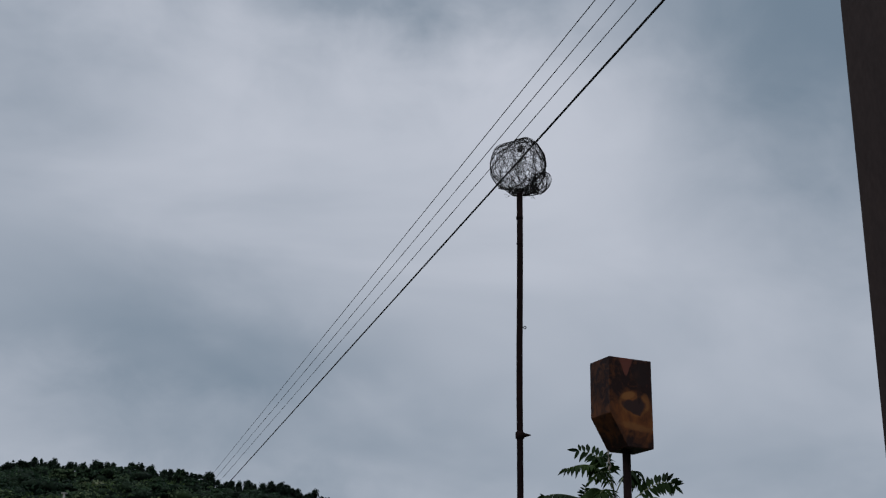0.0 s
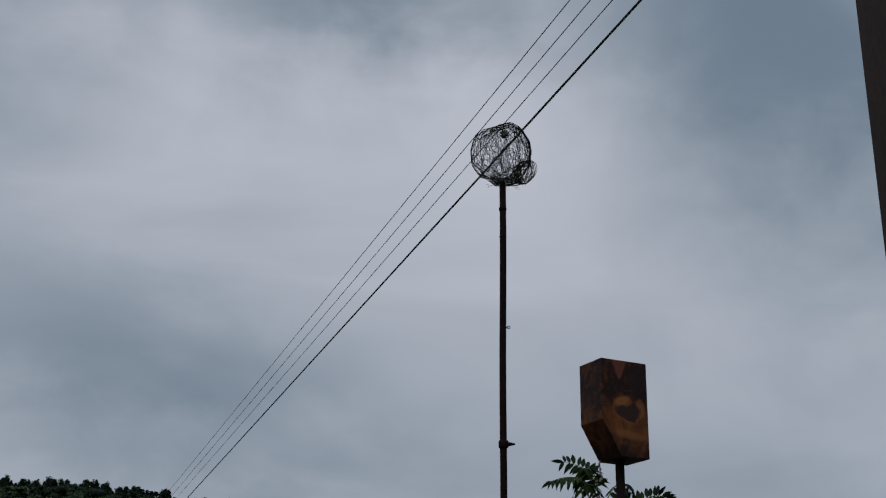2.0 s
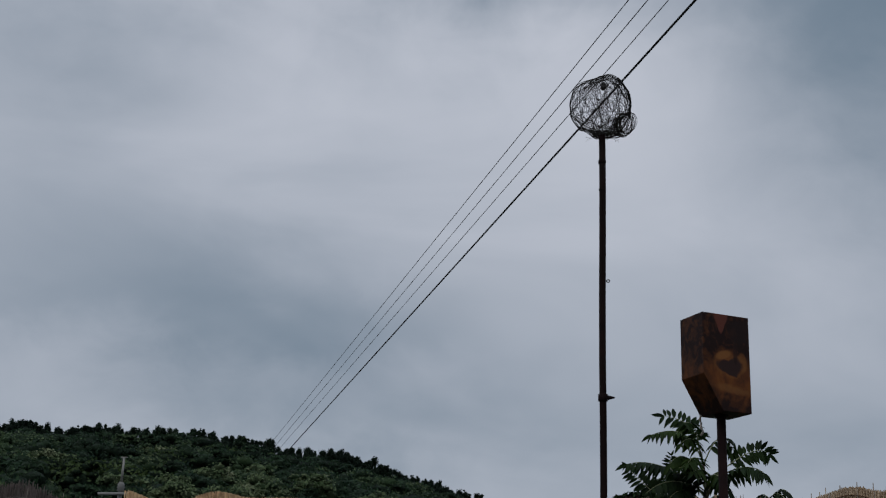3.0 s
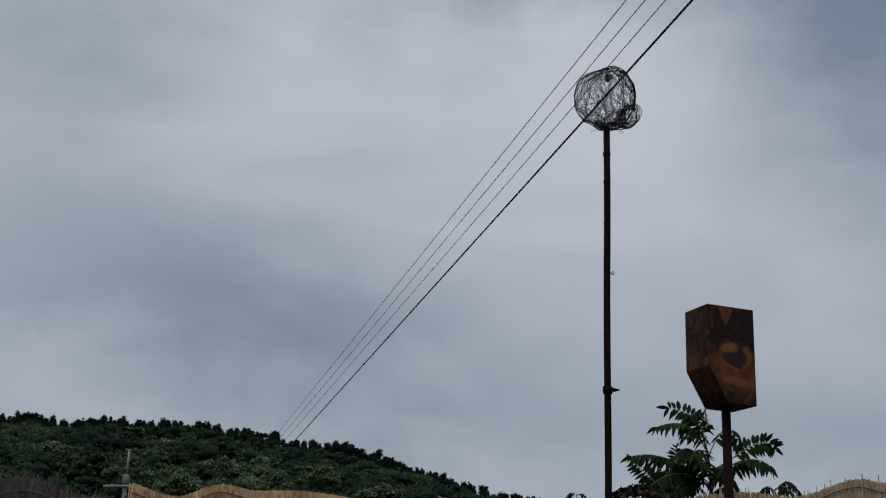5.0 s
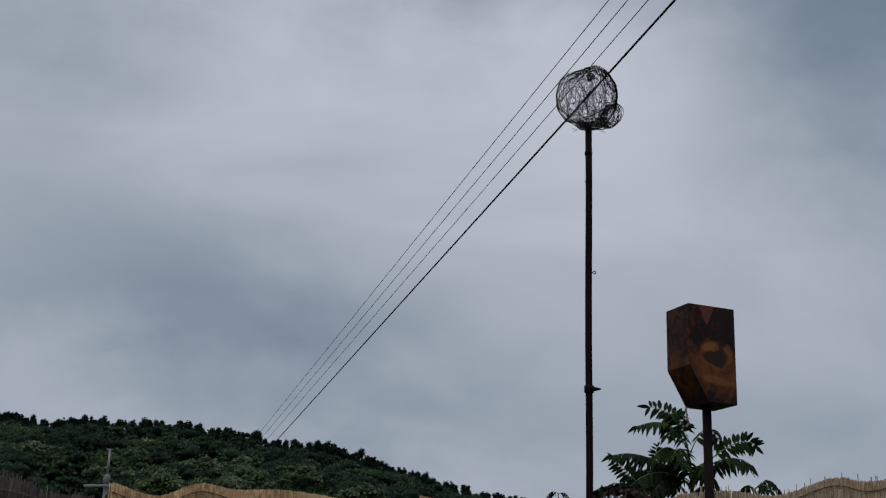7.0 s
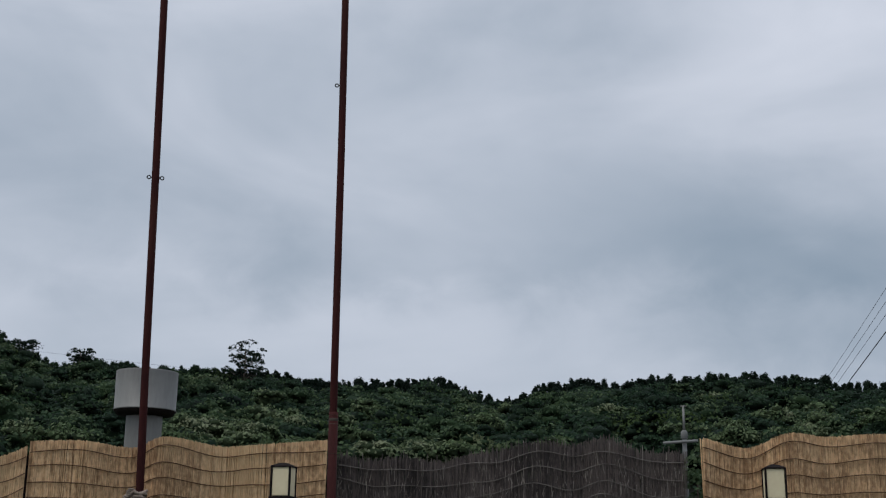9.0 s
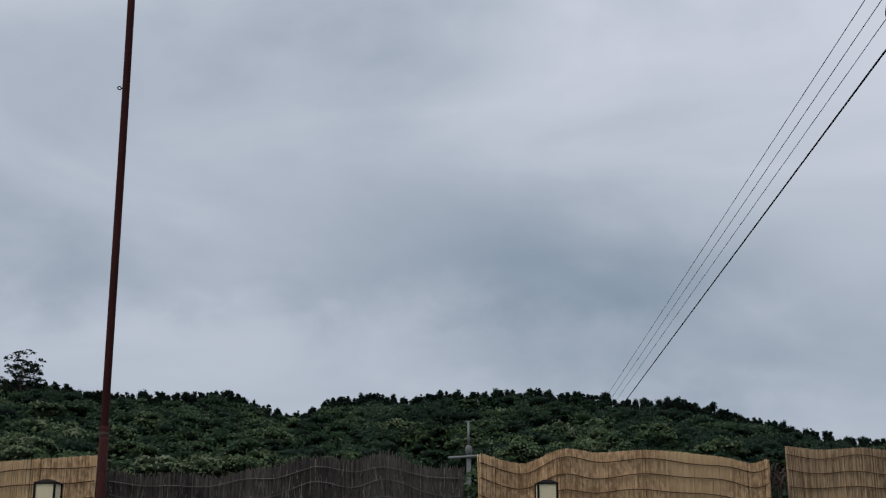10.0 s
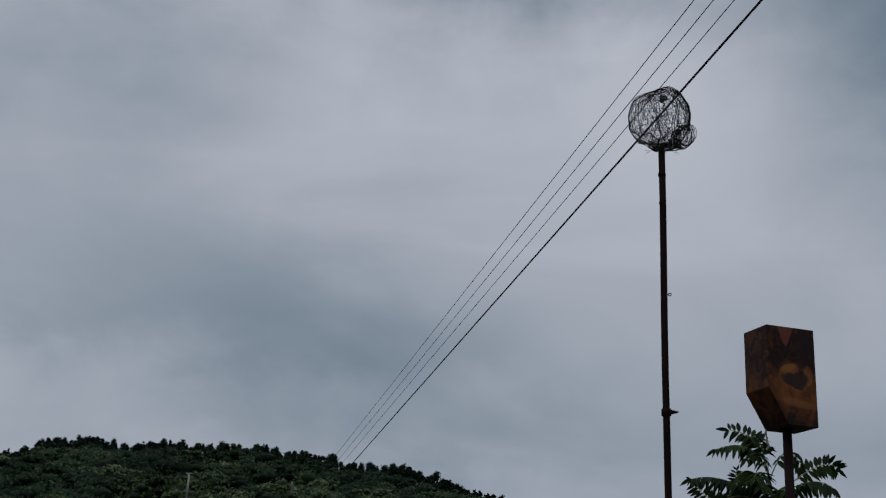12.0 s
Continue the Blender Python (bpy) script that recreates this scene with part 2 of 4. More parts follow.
def tubes(name, runs, material, smooth=True):
    """One mesh of several tubes; each run is (path, radius, sides, closed)."""
    verts, faces = [], []
    for path, radius, sides, closed in runs:
        v, f = tube_data(path, radius, sides, closed)
        o = len(verts)
        verts += v
        faces += [tuple(i + o for i in q) for q in f]
    return mesh_of(name, verts, faces, material, smooth)


def box_bm(sx, sy, sz, bevel=0.004, centre=(0, 0, 0)):
    bm = bmesh.new()
    bmesh.ops.create_cube(bm, size=1, matrix=Matrix.Translation(centre) @ Matrix.Diagonal((sx, sy, sz, 1)))
    if bevel:
        bmesh.ops.bevel(bm, geom=bm.edges[:], offset=bevel, segments=2, affect="EDGES", profile=0.5)
    return bm


def lathe(profile, sides=32):
    """A turned body from (radius, height) pairs."""
    verts, faces = [], []
    for r, z in profile:
        for j in range(sides):
            w = 2 * math.pi * j / sides
            verts.append((r * math.cos(w), r * math.sin(w), z))
    for i in range(len(profile) - 1):
        for j in range(sides):
            m = (j + 1) % sides
            faces.append((i * sides + j, i * sides + m, (i + 1) * sides + m, (i + 1) * sides + j))
    return verts, faces


def ease(points, x):
    """A smooth curve through (x, y) pairs, in rising x."""
    if x <= points[0][0]:
        return points[0][1]
    for (x0, y0), (x1, y1) in zip(points, points[1:]):
        if x <= x1:
            u = (x - x0) / (x1 - x0)
            u = u * u * (3 - 2 * u)
            return y0 + (y1 - y0) * u
    return points[-1][1]


# ---- ground and hill ----
# outline of the wooded ridge against the sky: azimuth and elevation in degrees
RIDGE = ((-40, 3.6), (-12, 4.6), (-6, 5.7), (-3, 5.70), (0, 5.70), (1.7, 5.95), (4, 6.4), (5.5, 6.9), (7, 7.2), (8.4, 7.65), (9.5, 7.9), (10.8, 8.0), (12, 7.95), (13.1, 8.3), (15, 8.45),
         (18, 8.58), (19.4, 8.4), (20.9, 8.5), (22.2, 8.2), (23.8, 8.45), (25.4, 8.2), (27.2, 7.45), (28.6, 7.75), (30.3, 8.4), (33, 8.3), (35.8, 8.2), (38, 8.5),
         (42, 8.6), (45.5, 8.6), (46.7, 8.75), (48, 8.5), (49.1, 8.75), (50.3, 9.55), (52, 10.2), (56, 10.5), (75, 7.0))
CROWN_H = 4.8


def hill_z(azimuth, r):
    """Height of the bare ground."""
    top = EYE_Z + 172 * math.tan(radians(ease(RIDGE, azimuth))) - CROWN_H if -40 < azimuth < 75 else EYE_Z + 172 * math.tan(radians(3.4)) - CROWN_H
    if r <= 60:
        return 0.0
    if r <= 172:
        u = (r - 60) / 112
        return top * (0.62 * u + 0.38 * u * u * (3 - 2 * u))
    if r <= 420:
        u = (r - 172) / 248
        return top * (1 - u * u * (3 - 2 * u))
    return 0.0


def build_ground():
    rings = [0.5, 4, 8, 14, 24, 40, 60, 75, 90, 105, 120, 135, 150, 160, 172, 185, 210, 250, 300, 360, 420, 700, 1500, 4000]
    verts, faces = [(0, 0, 0)], []
    step = 240
    for r in rings:
        for j in range(step):
            a = j * 360 / step
            a = a - 360 if a > 180 else a
            w = radians(a)
            z = hill_z(a, r)
            if z > 1:
                z += 1.2 * noise.noise(Vector((math.sin(w) * r, math.cos(w) * r, 0)) * 0.05)
            verts.append((-math.sin(w) * r, math.cos(w) * r, z))
    for j in range(step):
        faces.append((0, 1 + j, 1 + (j + 1) % step))
    for i in range(len(rings) - 1):
        for j in range(step):
            m = (j + 1) % step
            faces.append((1 + i * step + j, 1 + (i + 1) * step + j, 1 + (i + 1) * step + m, 1 + i * step + m))
    ob = new("ground", mesh_of("ground", verts, faces, M_SOIL, True))
    tagged(ob, "dark earth and undergrowth rising to a hill", "ground", kind="structure")


def crown_lumps(rng, centre, rx, rz, lumps, spiky=False):
    """Centres and sizes of the leaf clumps that make up one uneven crown."""
    u = rng.normal(size=(lumps, 3))
    u /= np.linalg.norm(u, axis=1)[:, None]
    if spiky:            # a narrow, ragged head: clumps shrink towards its tip
        h = rng.uniform(-0.8, 0.85, lumps)
        w = np.clip(0.95 - 0.50 * (h + 0.7), 0.14, 1.0)
        c = centre + np.stack((u[:, 0] * rx * w * 0.75, u[:, 1] * rx * w * 0.75, h * rz), 1)
        s = rng.uniform(0.20, 0.38, lumps) * rx * (0.42 + 0.55 * w)
        return np.vstack((c, centre[None] - (0, 0, 0.25 * rz), centre[None] - (0, 0, 0.7 * rz))), np.append(s, (0.46 * rx, 0.7 * rx))
    u[:, 2] = np.abs(u[:, 2]) * 1.1 - 0.25
    c = centre + u * np.array((rx, rx, rz)) * rng.uniform(0.45, 0.92, (lumps, 1))
    s = rng.uniform(0.14, 0.30, lumps) ** 0.8 * rx
    return np.vstack((c, centre[None] - (0, 0, 0.12 * rz))), np.append(s, 0.70 * rx)


def crown_cards(rng, centre, rx, rz, count, size, lumps=7, clumps=None, tall=1.0):
    """Leaf sprays (quads) over the clumps of a crown. Returns vertices, four a spray."""
    lc, ls = clumps if clumps else crown_lumps(rng, centre, rx, rz, lumps)
    pick = rng.integers(0, len(ls), count)
    c, s = lc[pick], ls[pick][:, None]
    d = rng.normal(size=(count, 3))
    d /= np.linalg.norm(d, axis=1)[:, None]
    d[:, 2] = np.where(d[:, 2] < -0.25, -d[:, 2], d[:, 2])
    pos = c + d * s * np.array((1.1, 1.1, 0.62 * tall)) * rng.uniform(0.80, 1.42, (count, 1))
    nrm = d * 0.7 + np.array((0, 0, 0.35)) + rng.normal(size=(count, 3)) * 0.45
    nrm /= np.linalg.norm(nrm, axis=1)[:, None]
    t = np.cross(nrm, rng.normal(size=(count, 3)))
    t /= np.linalg.norm(t, axis=1)[:, None]
    b = np.cross(nrm, t)
    w = size * rng.uniform(0.55, 1.25, (count, 1))
    h = w * rng.uniform(0.45, 0.8, (count, 1))
    return np.stack((pos - t * w, pos - b * h, pos + t * w, pos + b * h + nrm * h * 0.3), axis=1).reshape(-1, 3)


SEG, ROW = 8, 5
_e, _a = np.meshgrid(np.linspace(-0.75, 1.5, ROW), np.arange(SEG) * 2 * np.pi / SEG, indexing="ij")
LUMP_V = np.stack((np.cos(_e) * np.cos(_a), np.cos(_e) * np.sin(_a), np.sin(_e) * 0.6), -1).reshape(-1, 3) * 0.88
LUMP_F = np.array([(i * SEG + j, i * SEG + (j + 1) % SEG, (i + 1) * SEG + (j + 1) % SEG, (i + 1) * SEG + j) for i in range(ROW - 1) for j in range(SEG)])


def lump_verts(rng, clumps, tall=1.0):
    """A knobbly body for every clump, coloured dark for the shade inside the crown."""
    lc, ls = clumps
    k = len(ls)
    bump = 1 + rng.uniform(-0.34, 0.26, (k, len(LUMP_V), 1))
    return (lc[:, None] + LUMP_V[None] * np.array((1, 1, tall)) * bump * ls[:, None, None]).reshape(-1, 3)


def lumps_mesh(name, verts, material):
    k = len(verts) // len(LUMP_V)
    faces = (LUMP_F[None] + (np.arange(k) * len(LUMP_V))[:, None, None]).reshape(-1)
    me = bpy.data.meshes.new(name)
    me.vertices.add(len(verts))
    me.vertices.foreach_set("co", verts.astype(np.float32).ravel())
    me.loops.add(len(faces))
    me.loops.foreach_set("vertex_index", faces.astype(np.int32))
    me.polygons.add(len(faces) // 4)
    me.polygons.foreach_set("loop_start", np.arange(0, len(faces), 4, dtype=np.int32))
    me.update(calc_edges=True)
    me.shade_smooth()
    me.materials.append(material)
    return me


def quads_mesh(name, verts, material):
    me = bpy.data.meshes.new(name)
    k = len(verts)
    me.vertices.add(k)
    me.vertices.foreach_set("co", verts.astype(np.float32).ravel())
    me.loops.add(k)
    me.loops.foreach_set("vertex_index", np.arange(k, dtype=np.int32))
    me.polygons.add(k // 4)
    me.polygons.foreach_set("loop_start", np.arange(0, k, 4, dtype=np.int32))
    me.update(calc_edges=True)
    me.materials.append(material)
    return me


def build_woods():
    rng = np.random.default_rng(7)
    kinds = {"hillside_woods": (M_WOODS, M_SHADE_MASS, "dense dark green deciduous woods covering the hill", [], []),
             "light_woods": (M_LIGHT, M_SHADE_MASS_LIGHT, "fresher green broadleaf trees among the dark woods", [], []),
             "ridge_woods": (M_RIDGE, M_SHADE_MASS_DARK, "dark ragged tree tops along the ridge", [], []),
             "flowering_trees": (M_PALE, M_SHADE_MASS_PALE, "pale yellow-green flowering trees in the woods", [], [])}

    def grow(kind, aa, rr, rx, rz, top, count, size, lumps, spiky=False):
        w = radians(aa)
        c = np.array((-math.sin(w) * rr, math.cos(w) * rr, hill_z(aa, rr) + top - rz))
        clumps = crown_lumps(rng, c, rx, rz, lumps, spiky)
        kinds[kind][3].append(crown_cards(rng, c, rx, rz, count, size, clumps=clumps, tall=2.1 if spiky else 1.0))
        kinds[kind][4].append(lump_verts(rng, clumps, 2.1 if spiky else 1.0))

    r = 92.0
    while r < 168:
        a = -14 + rng.uniform(0, 2)
        while a < 58:
            aa, rr = a + rng.normal() * 0.6, r + rng.normal() * 1.6
            rx = 1.5 + 2.9 * rng.uniform() ** 1.6
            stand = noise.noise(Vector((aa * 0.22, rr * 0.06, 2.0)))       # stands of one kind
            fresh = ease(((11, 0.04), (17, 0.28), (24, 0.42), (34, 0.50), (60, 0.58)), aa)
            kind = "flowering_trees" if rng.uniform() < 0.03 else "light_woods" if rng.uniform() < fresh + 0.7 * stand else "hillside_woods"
            far = 1.0 if rr > 120 else 1.25
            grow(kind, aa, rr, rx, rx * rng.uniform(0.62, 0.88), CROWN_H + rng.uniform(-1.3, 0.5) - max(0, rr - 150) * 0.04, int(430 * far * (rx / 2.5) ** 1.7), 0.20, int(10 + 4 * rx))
            a += math.degrees(3.9 / rr) * rng.uniform(0.75, 1.25)
        r += 3.7
    # flowering trees that stand out from the slope: azimuth, elevation
    for fa, fe in ((33.9, 7.5), (31.6, 5.7), (30.3, 5.5), (33.5, 5.5), (36.6, 5.8), (42.0, 6.5), (41.2, 6.1), (21.9, 7.5), (17.0, 6.8), (16.4, 6.4), (10.4, 6.9), (12.9, 7.0), (25.0, 5.9), (28.2, 6.9), (8.0, 6.4), (19.0, 6.6), (38.6, 6.2), (37.4, 6.9), (29.0, 5.4), (40.3, 6.5), (39.4, 5.9), (42.6, 5.7), (49.0, 6.0), (47.5, 5.7), (35.2, 6.3), (14.6, 6.6), (15.6, 7.2), (0.4, 5.9), (-0.95, 5.92)):
        rr = 94.0
        while rr < 164 and EYE_Z + math.tan(radians(fe)) * rr > hill_z(fa, rr) + CROWN_H + 0.3:
            rr += 1.0
        for k in range(2):
            rx = rng.uniform(1.3, 2.2)
            grow("flowering_trees", fa + rng.normal() * 0.5, rr - 1.5, rx, rx * 0.7, CROWN_H + 0.5 + rng.uniform(-0.4, 0.3), int(520 * (rx / 2.0) ** 2), 0.16, 17)
    for r in (167.0, 170.0, 173.0):        # narrow heads crowded along the ridge, some well above the rest
        a = -14.0
        while a < 58:
            rise = 0.55 * noise.noise(Vector((a * 0.9, r, 0.0))) + 0.35 * noise.noise(Vector((a * 2.7, r, 5.0)))
            rx = 0.4 + 1.7 * rng.uniform() ** 1.8
            rz = rx * rng.uniform(0.9, 1.5)
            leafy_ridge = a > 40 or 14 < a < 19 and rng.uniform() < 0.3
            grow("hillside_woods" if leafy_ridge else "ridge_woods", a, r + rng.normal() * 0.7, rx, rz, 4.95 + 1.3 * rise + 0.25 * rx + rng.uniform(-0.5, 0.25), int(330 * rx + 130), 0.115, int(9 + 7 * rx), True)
            a += math.degrees(rx * rng.uniform(0.5, 0.9) / r)
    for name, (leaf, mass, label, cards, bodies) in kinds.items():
        # bodies carry the painted inner shade, sprays the leaves' own colour
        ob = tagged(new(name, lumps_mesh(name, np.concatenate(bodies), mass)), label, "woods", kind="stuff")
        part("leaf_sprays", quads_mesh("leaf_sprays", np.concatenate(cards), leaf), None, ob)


build_ground()
build_woods()


# ---- reed fences ----
def screen_fence(name, label, top, reed_m, twine_m, pitch, thick, band_gap, seed, ragged=0.02, sway=0.05, tall=0.0, posts=(), pale=0.0, slant=0.006, slack=0.006, twigs=0, wire=0.0032):
    """A screen of upright stalks bound with rows of twine. top: azimuth, elevation, distance along its upper edge, from one end to the other."""
    rng = random.Random(seed)
    edge = [at(*p) for p in top]
    # smooth the upper edge into even steps
    run, dense = [0.0], [edge[0]]
    for i in range(len(edge) - 1):
        p0, p1, p2, p3 = edge[max(i - 1, 0)], edge[i], edge[i + 1], edge[min(i + 2, len(edge) - 1)]
        for k in range(1, 13):
            u = k / 12
            q = 0.5 * (2 * p1 + (p2 - p0) * u + (2 * p0 - 5 * p1 + 4 * p2 - p3) * u * u + (3 * p1 - p0 - 3 * p2 + p3) * u ** 3)
            run.append(run[-1] + (q - dense[-1]).xy.length)
            dense.append(q)
    length = run[-1]

    def edge_at(s):
        s = min(max(s, 0.0), length - 1e-6)
        lo = max(i for i in range(len(run)) if run[i] <= s) if s > 0 else 0
        lo = min(lo, len(run) - 2)
        u = (s - run[lo]) / (run[lo + 1] - run[lo])
        p = dense[lo].lerp(dense[lo + 1], u)
        out = -Vector((p.x, p.y, 0)).normalized()
        return p + out * sway * math.sin(s * 4.1 + seed), out

    root = thing(name, (0, 0, 0), label, "fence")
    verts, faces, pale_faces = [], [], []
    for layer in range(3):
        s = 0.0
        while s < length:
            p, out = edge_at(s)
            p = p - out * (layer * thick * 1.3 + rng.uniform(0, thick * 0.6))
            lean = rng.gauss(0, slant)
            along = Vector((-out.y, out.x, 0))
            r = thick * rng.uniform(0.38, 0.62)
            z1 = p.z + rng.gauss(0, ragged * 0.35) + (rng.uniform(0.02, 0.05) if rng.random() < tall else 0) - layer * 0.003
            o = len(verts)
            turn = rng.uniform(0, 2)
            for z in (0.02, z1):
                c = Vector((p.x, p.y, 0)) + along * (lean * (z - 1.5))
                for j in range(4):
                    w = turn + j * math.pi / 2
                    verts.append((c.x + along.x * math.cos(w) * r + out.x * math.sin(w) * r, c.y + along.y * math.cos(w) * r + out.y * math.sin(w) * r, z))
            (pale_faces if rng.random() < pale and layer == 0 else faces).extend([(o + j, o + (j + 1) % 4, o + 4 + (j + 1) % 4, o + 4 + j) for j in range(4)] + [(o + 4, o + 5, o + 6, o + 7)])
            s += pitch * rng.uniform(0.75, 1.25)
    for _ in range(twigs):        # broken twigs and bark caught in the face of the screen, some bleached
        p, out = edge_at(rng.uniform(0, length))
        along = Vector((-out.y, out.x, 0))
        c = p + out * thick * rng.uniform(0.4, 1.1) - Vector((0, 0, 0.05 + 0.72 * rng.random()))
        d = (Vector((0, 0, 1)) + along * rng.gauss(0, 0.13)).normalized() * rng.uniform(0.008, 0.045)
        w = along * rng.uniform(0.0008, 0.0018)
        o = len(verts)
        for q in (c - d, c + d + along * rng.gauss(0, 0.006)):
            verts.extend(tuple(v) for v in (q - w, q + out * w.length * 1.4, q + w))
        (pale_faces if rng.random() < 0.10 else faces).extend([(o, o + 1, o + 4, o + 3), (o + 1, o + 2, o + 5, o + 4), (o + 3, o + 4, o + 5)])
    me = mesh_of("stalk_screen", verts, faces + pale_faces, [reed_m, M_BLEACHED])
    me.polygons.foreach_set("material_index", [0] * len(faces) + [1] * len(pale_faces))
    scr = part("stalk_screen", me, None, root)
    scr["kind"] = "stuff"
    z = 0.06
    low = min(p.z for p in dense)
    while z < low - 0.1:
        path = []
        k = int(length / 0.03)
        for i in range(k + 1):
            p, out = edge_at(length * i / k)
            path.append(p + out * (thick * 0.9 + (0.006 if twigs else 0.002)) - Vector((0, 0, z + slack * (math.sin(i * 0.31 + seed + z * 9) + 0.6 * math.sin(i * 0.113 + z * 31)))))
        part("binding_twine", tubes("binding_twine", [(path, wire, 5, False)], twine_m), None, root)
        z += band_gap
    for s in posts:
        p, out = edge_at(length * s)
        base = Vector((p.x, p.y, 0)) - out * 0.06
        part("fence_post", tubes("fence_post", [([base, base + Vector((0, 0, p.z - 0.05))], 0.024, 10, False)], M_POLE_DARK), None, root, "dark steel post behind the screen")
    return root


screen_fence("reed_fence", "golden dry reed screen with dark binding twine", ((54, 3.6, 7.9), (50.75, 4.41, 7.75), (49.65, 4.9, 7.72)), M_REED, M_TWINE, 0.0046, 0.0072, 0.093, 1, 0.004, 0.0, 0.0, (0.1, 1.0))
screen_fence("reed_fence", "golden dry reed screen tied to red-brown poles", ((49.5, 5.12, 7.75), (47.25, 5.24, 7.70), (45.1, 5.02, 7.75), (43.7, 5.57, 7.62), (41.3, 5.20, 7.70), (39.6, 5.32, 7.68), (36.4, 5.62, 7.64)),
             M_REED, M_TWINE, 0.0046, 0.0072, 0.093, 2, 0.004, 0.012, 0.0, (0.02, 0.36, 0.98))
screen_fence("brushwood_fence", "grey-black weathered brushwood screen with pale wires", ((35.8, 4.95, 7.72), (34.4, 4.72, 7.74), (32.95, 4.87, 7.7), (31.2, 4.70, 7.74), (29.6, 5.05, 7.72), (28.35, 5.22, 7.72), (26.7, 5.63, 7.7), (24.95, 5.50, 7.72),
             (23.5, 5.83, 7.7), (21.5, 5.20, 7.75), (19.9, 5.21, 7.75)), M_BRUSH, M_TWINE_GREY, 0.0030, 0.0040, 0.098, 3, 0.030, 0.012, 0.03, (0.1, 0.5, 0.9), 0.012, 0.016, 0.012, 6500, 0.0026)
screen_fence("reed_fence", "golden dry reed screen bulging between its posts", ((19.0, 5.88, 7.65), (17.0, 5.40, 7.85), (15.2, 6.03, 7.75), (13.5, 5.84, 7.9), (11.1, 5.92, 8.05), (8.13, 5.57, 8.3), (6.66, 5.23, 8.45), (5.96, 5.41, 8.5)),
             M_REED, M_TWINE, 0.0046, 0.0072, 0.097, 4, 0.004, 0.012, 0.0, (0.02, 0.3, 0.65, 0.98))
screen_fence("reed_fence", "dry reed screen behind the tall ball-topped pole", ((5.09, 5.95, 9.0), (3.6, 5.72, 9.15), (2.0, 5.76, 9.27), (0.9, 5.63, 9.35), (-0.02, 5.81, 9.4), (-0.85, 5.63, 9.45), (-1.9, 5.58, 9.5), (-3.0, 5.56, 9.5), (-4.0, 5.88, 9.55), (-4.75, 5.70, 9.57), (-5.5, 5.88, 9.6), (-6.2, 5.90, 9.6)),
             M_REED_OLD, M_TWINE, 0.0052, 0.008, 0.107, 5, 0.006, 0.012, 0.0, (0.02, 0.35, 0.7, 0.98))
screen_fence("reed_fence", "pale dry reed screen with uneven stalk tips", ((-6.6, 6.28, 9.35), (-8.9, 6.45, 9.35), (-10.6, 6.26, 9.3), (-11.6, 6.42, 9.25), (-13.5, 7.05, 9.15), (-14.9, 6.88, 9.1), (-17, 7.1, 9.0), (-22, 6.9, 8.8)),
             M_REED_GREY, M_TWINE, 0.0048, 0.0068, 0.107, 6, 0.010, 0.012, 0.035, (0.02, 0.3, 0.6, 0.95), 0.08)


# ---- poles ----
def ring_bolt(parent, place, out, size=0.011):
    """A small eyebolt that stands out sideways."""
    out = Vector(out).normalized()
    c = Vector(place) + out * (size + 0.006)
    loop = [c + out * math.cos(w) * size + Vector((0, 0, math.sin(w) * size)) for w in [2 * math.pi * i / 14 for i in range(14)]]
    stem = [Vector(place) - out * 0.01, Vector(place) + out * 0.008]
    return part("eyebolt", tubes("eyebolt", [(loop, 0.0036, 6, True), (stem, 0.004, 6, False)], M_WIRE), None, parent)


def collar(parent, z, r, h, name="collar", material=None):
    v, f = lathe([(r * 0.9, z - h / 2), (r, z - h / 2 + 0.004), (r, z + h / 2 - 0.004), (r * 0.9, z + h / 2)], 20)
    return part(name, mesh_of(name, v, f, material or M_POLE_DARK, True), None, parent)


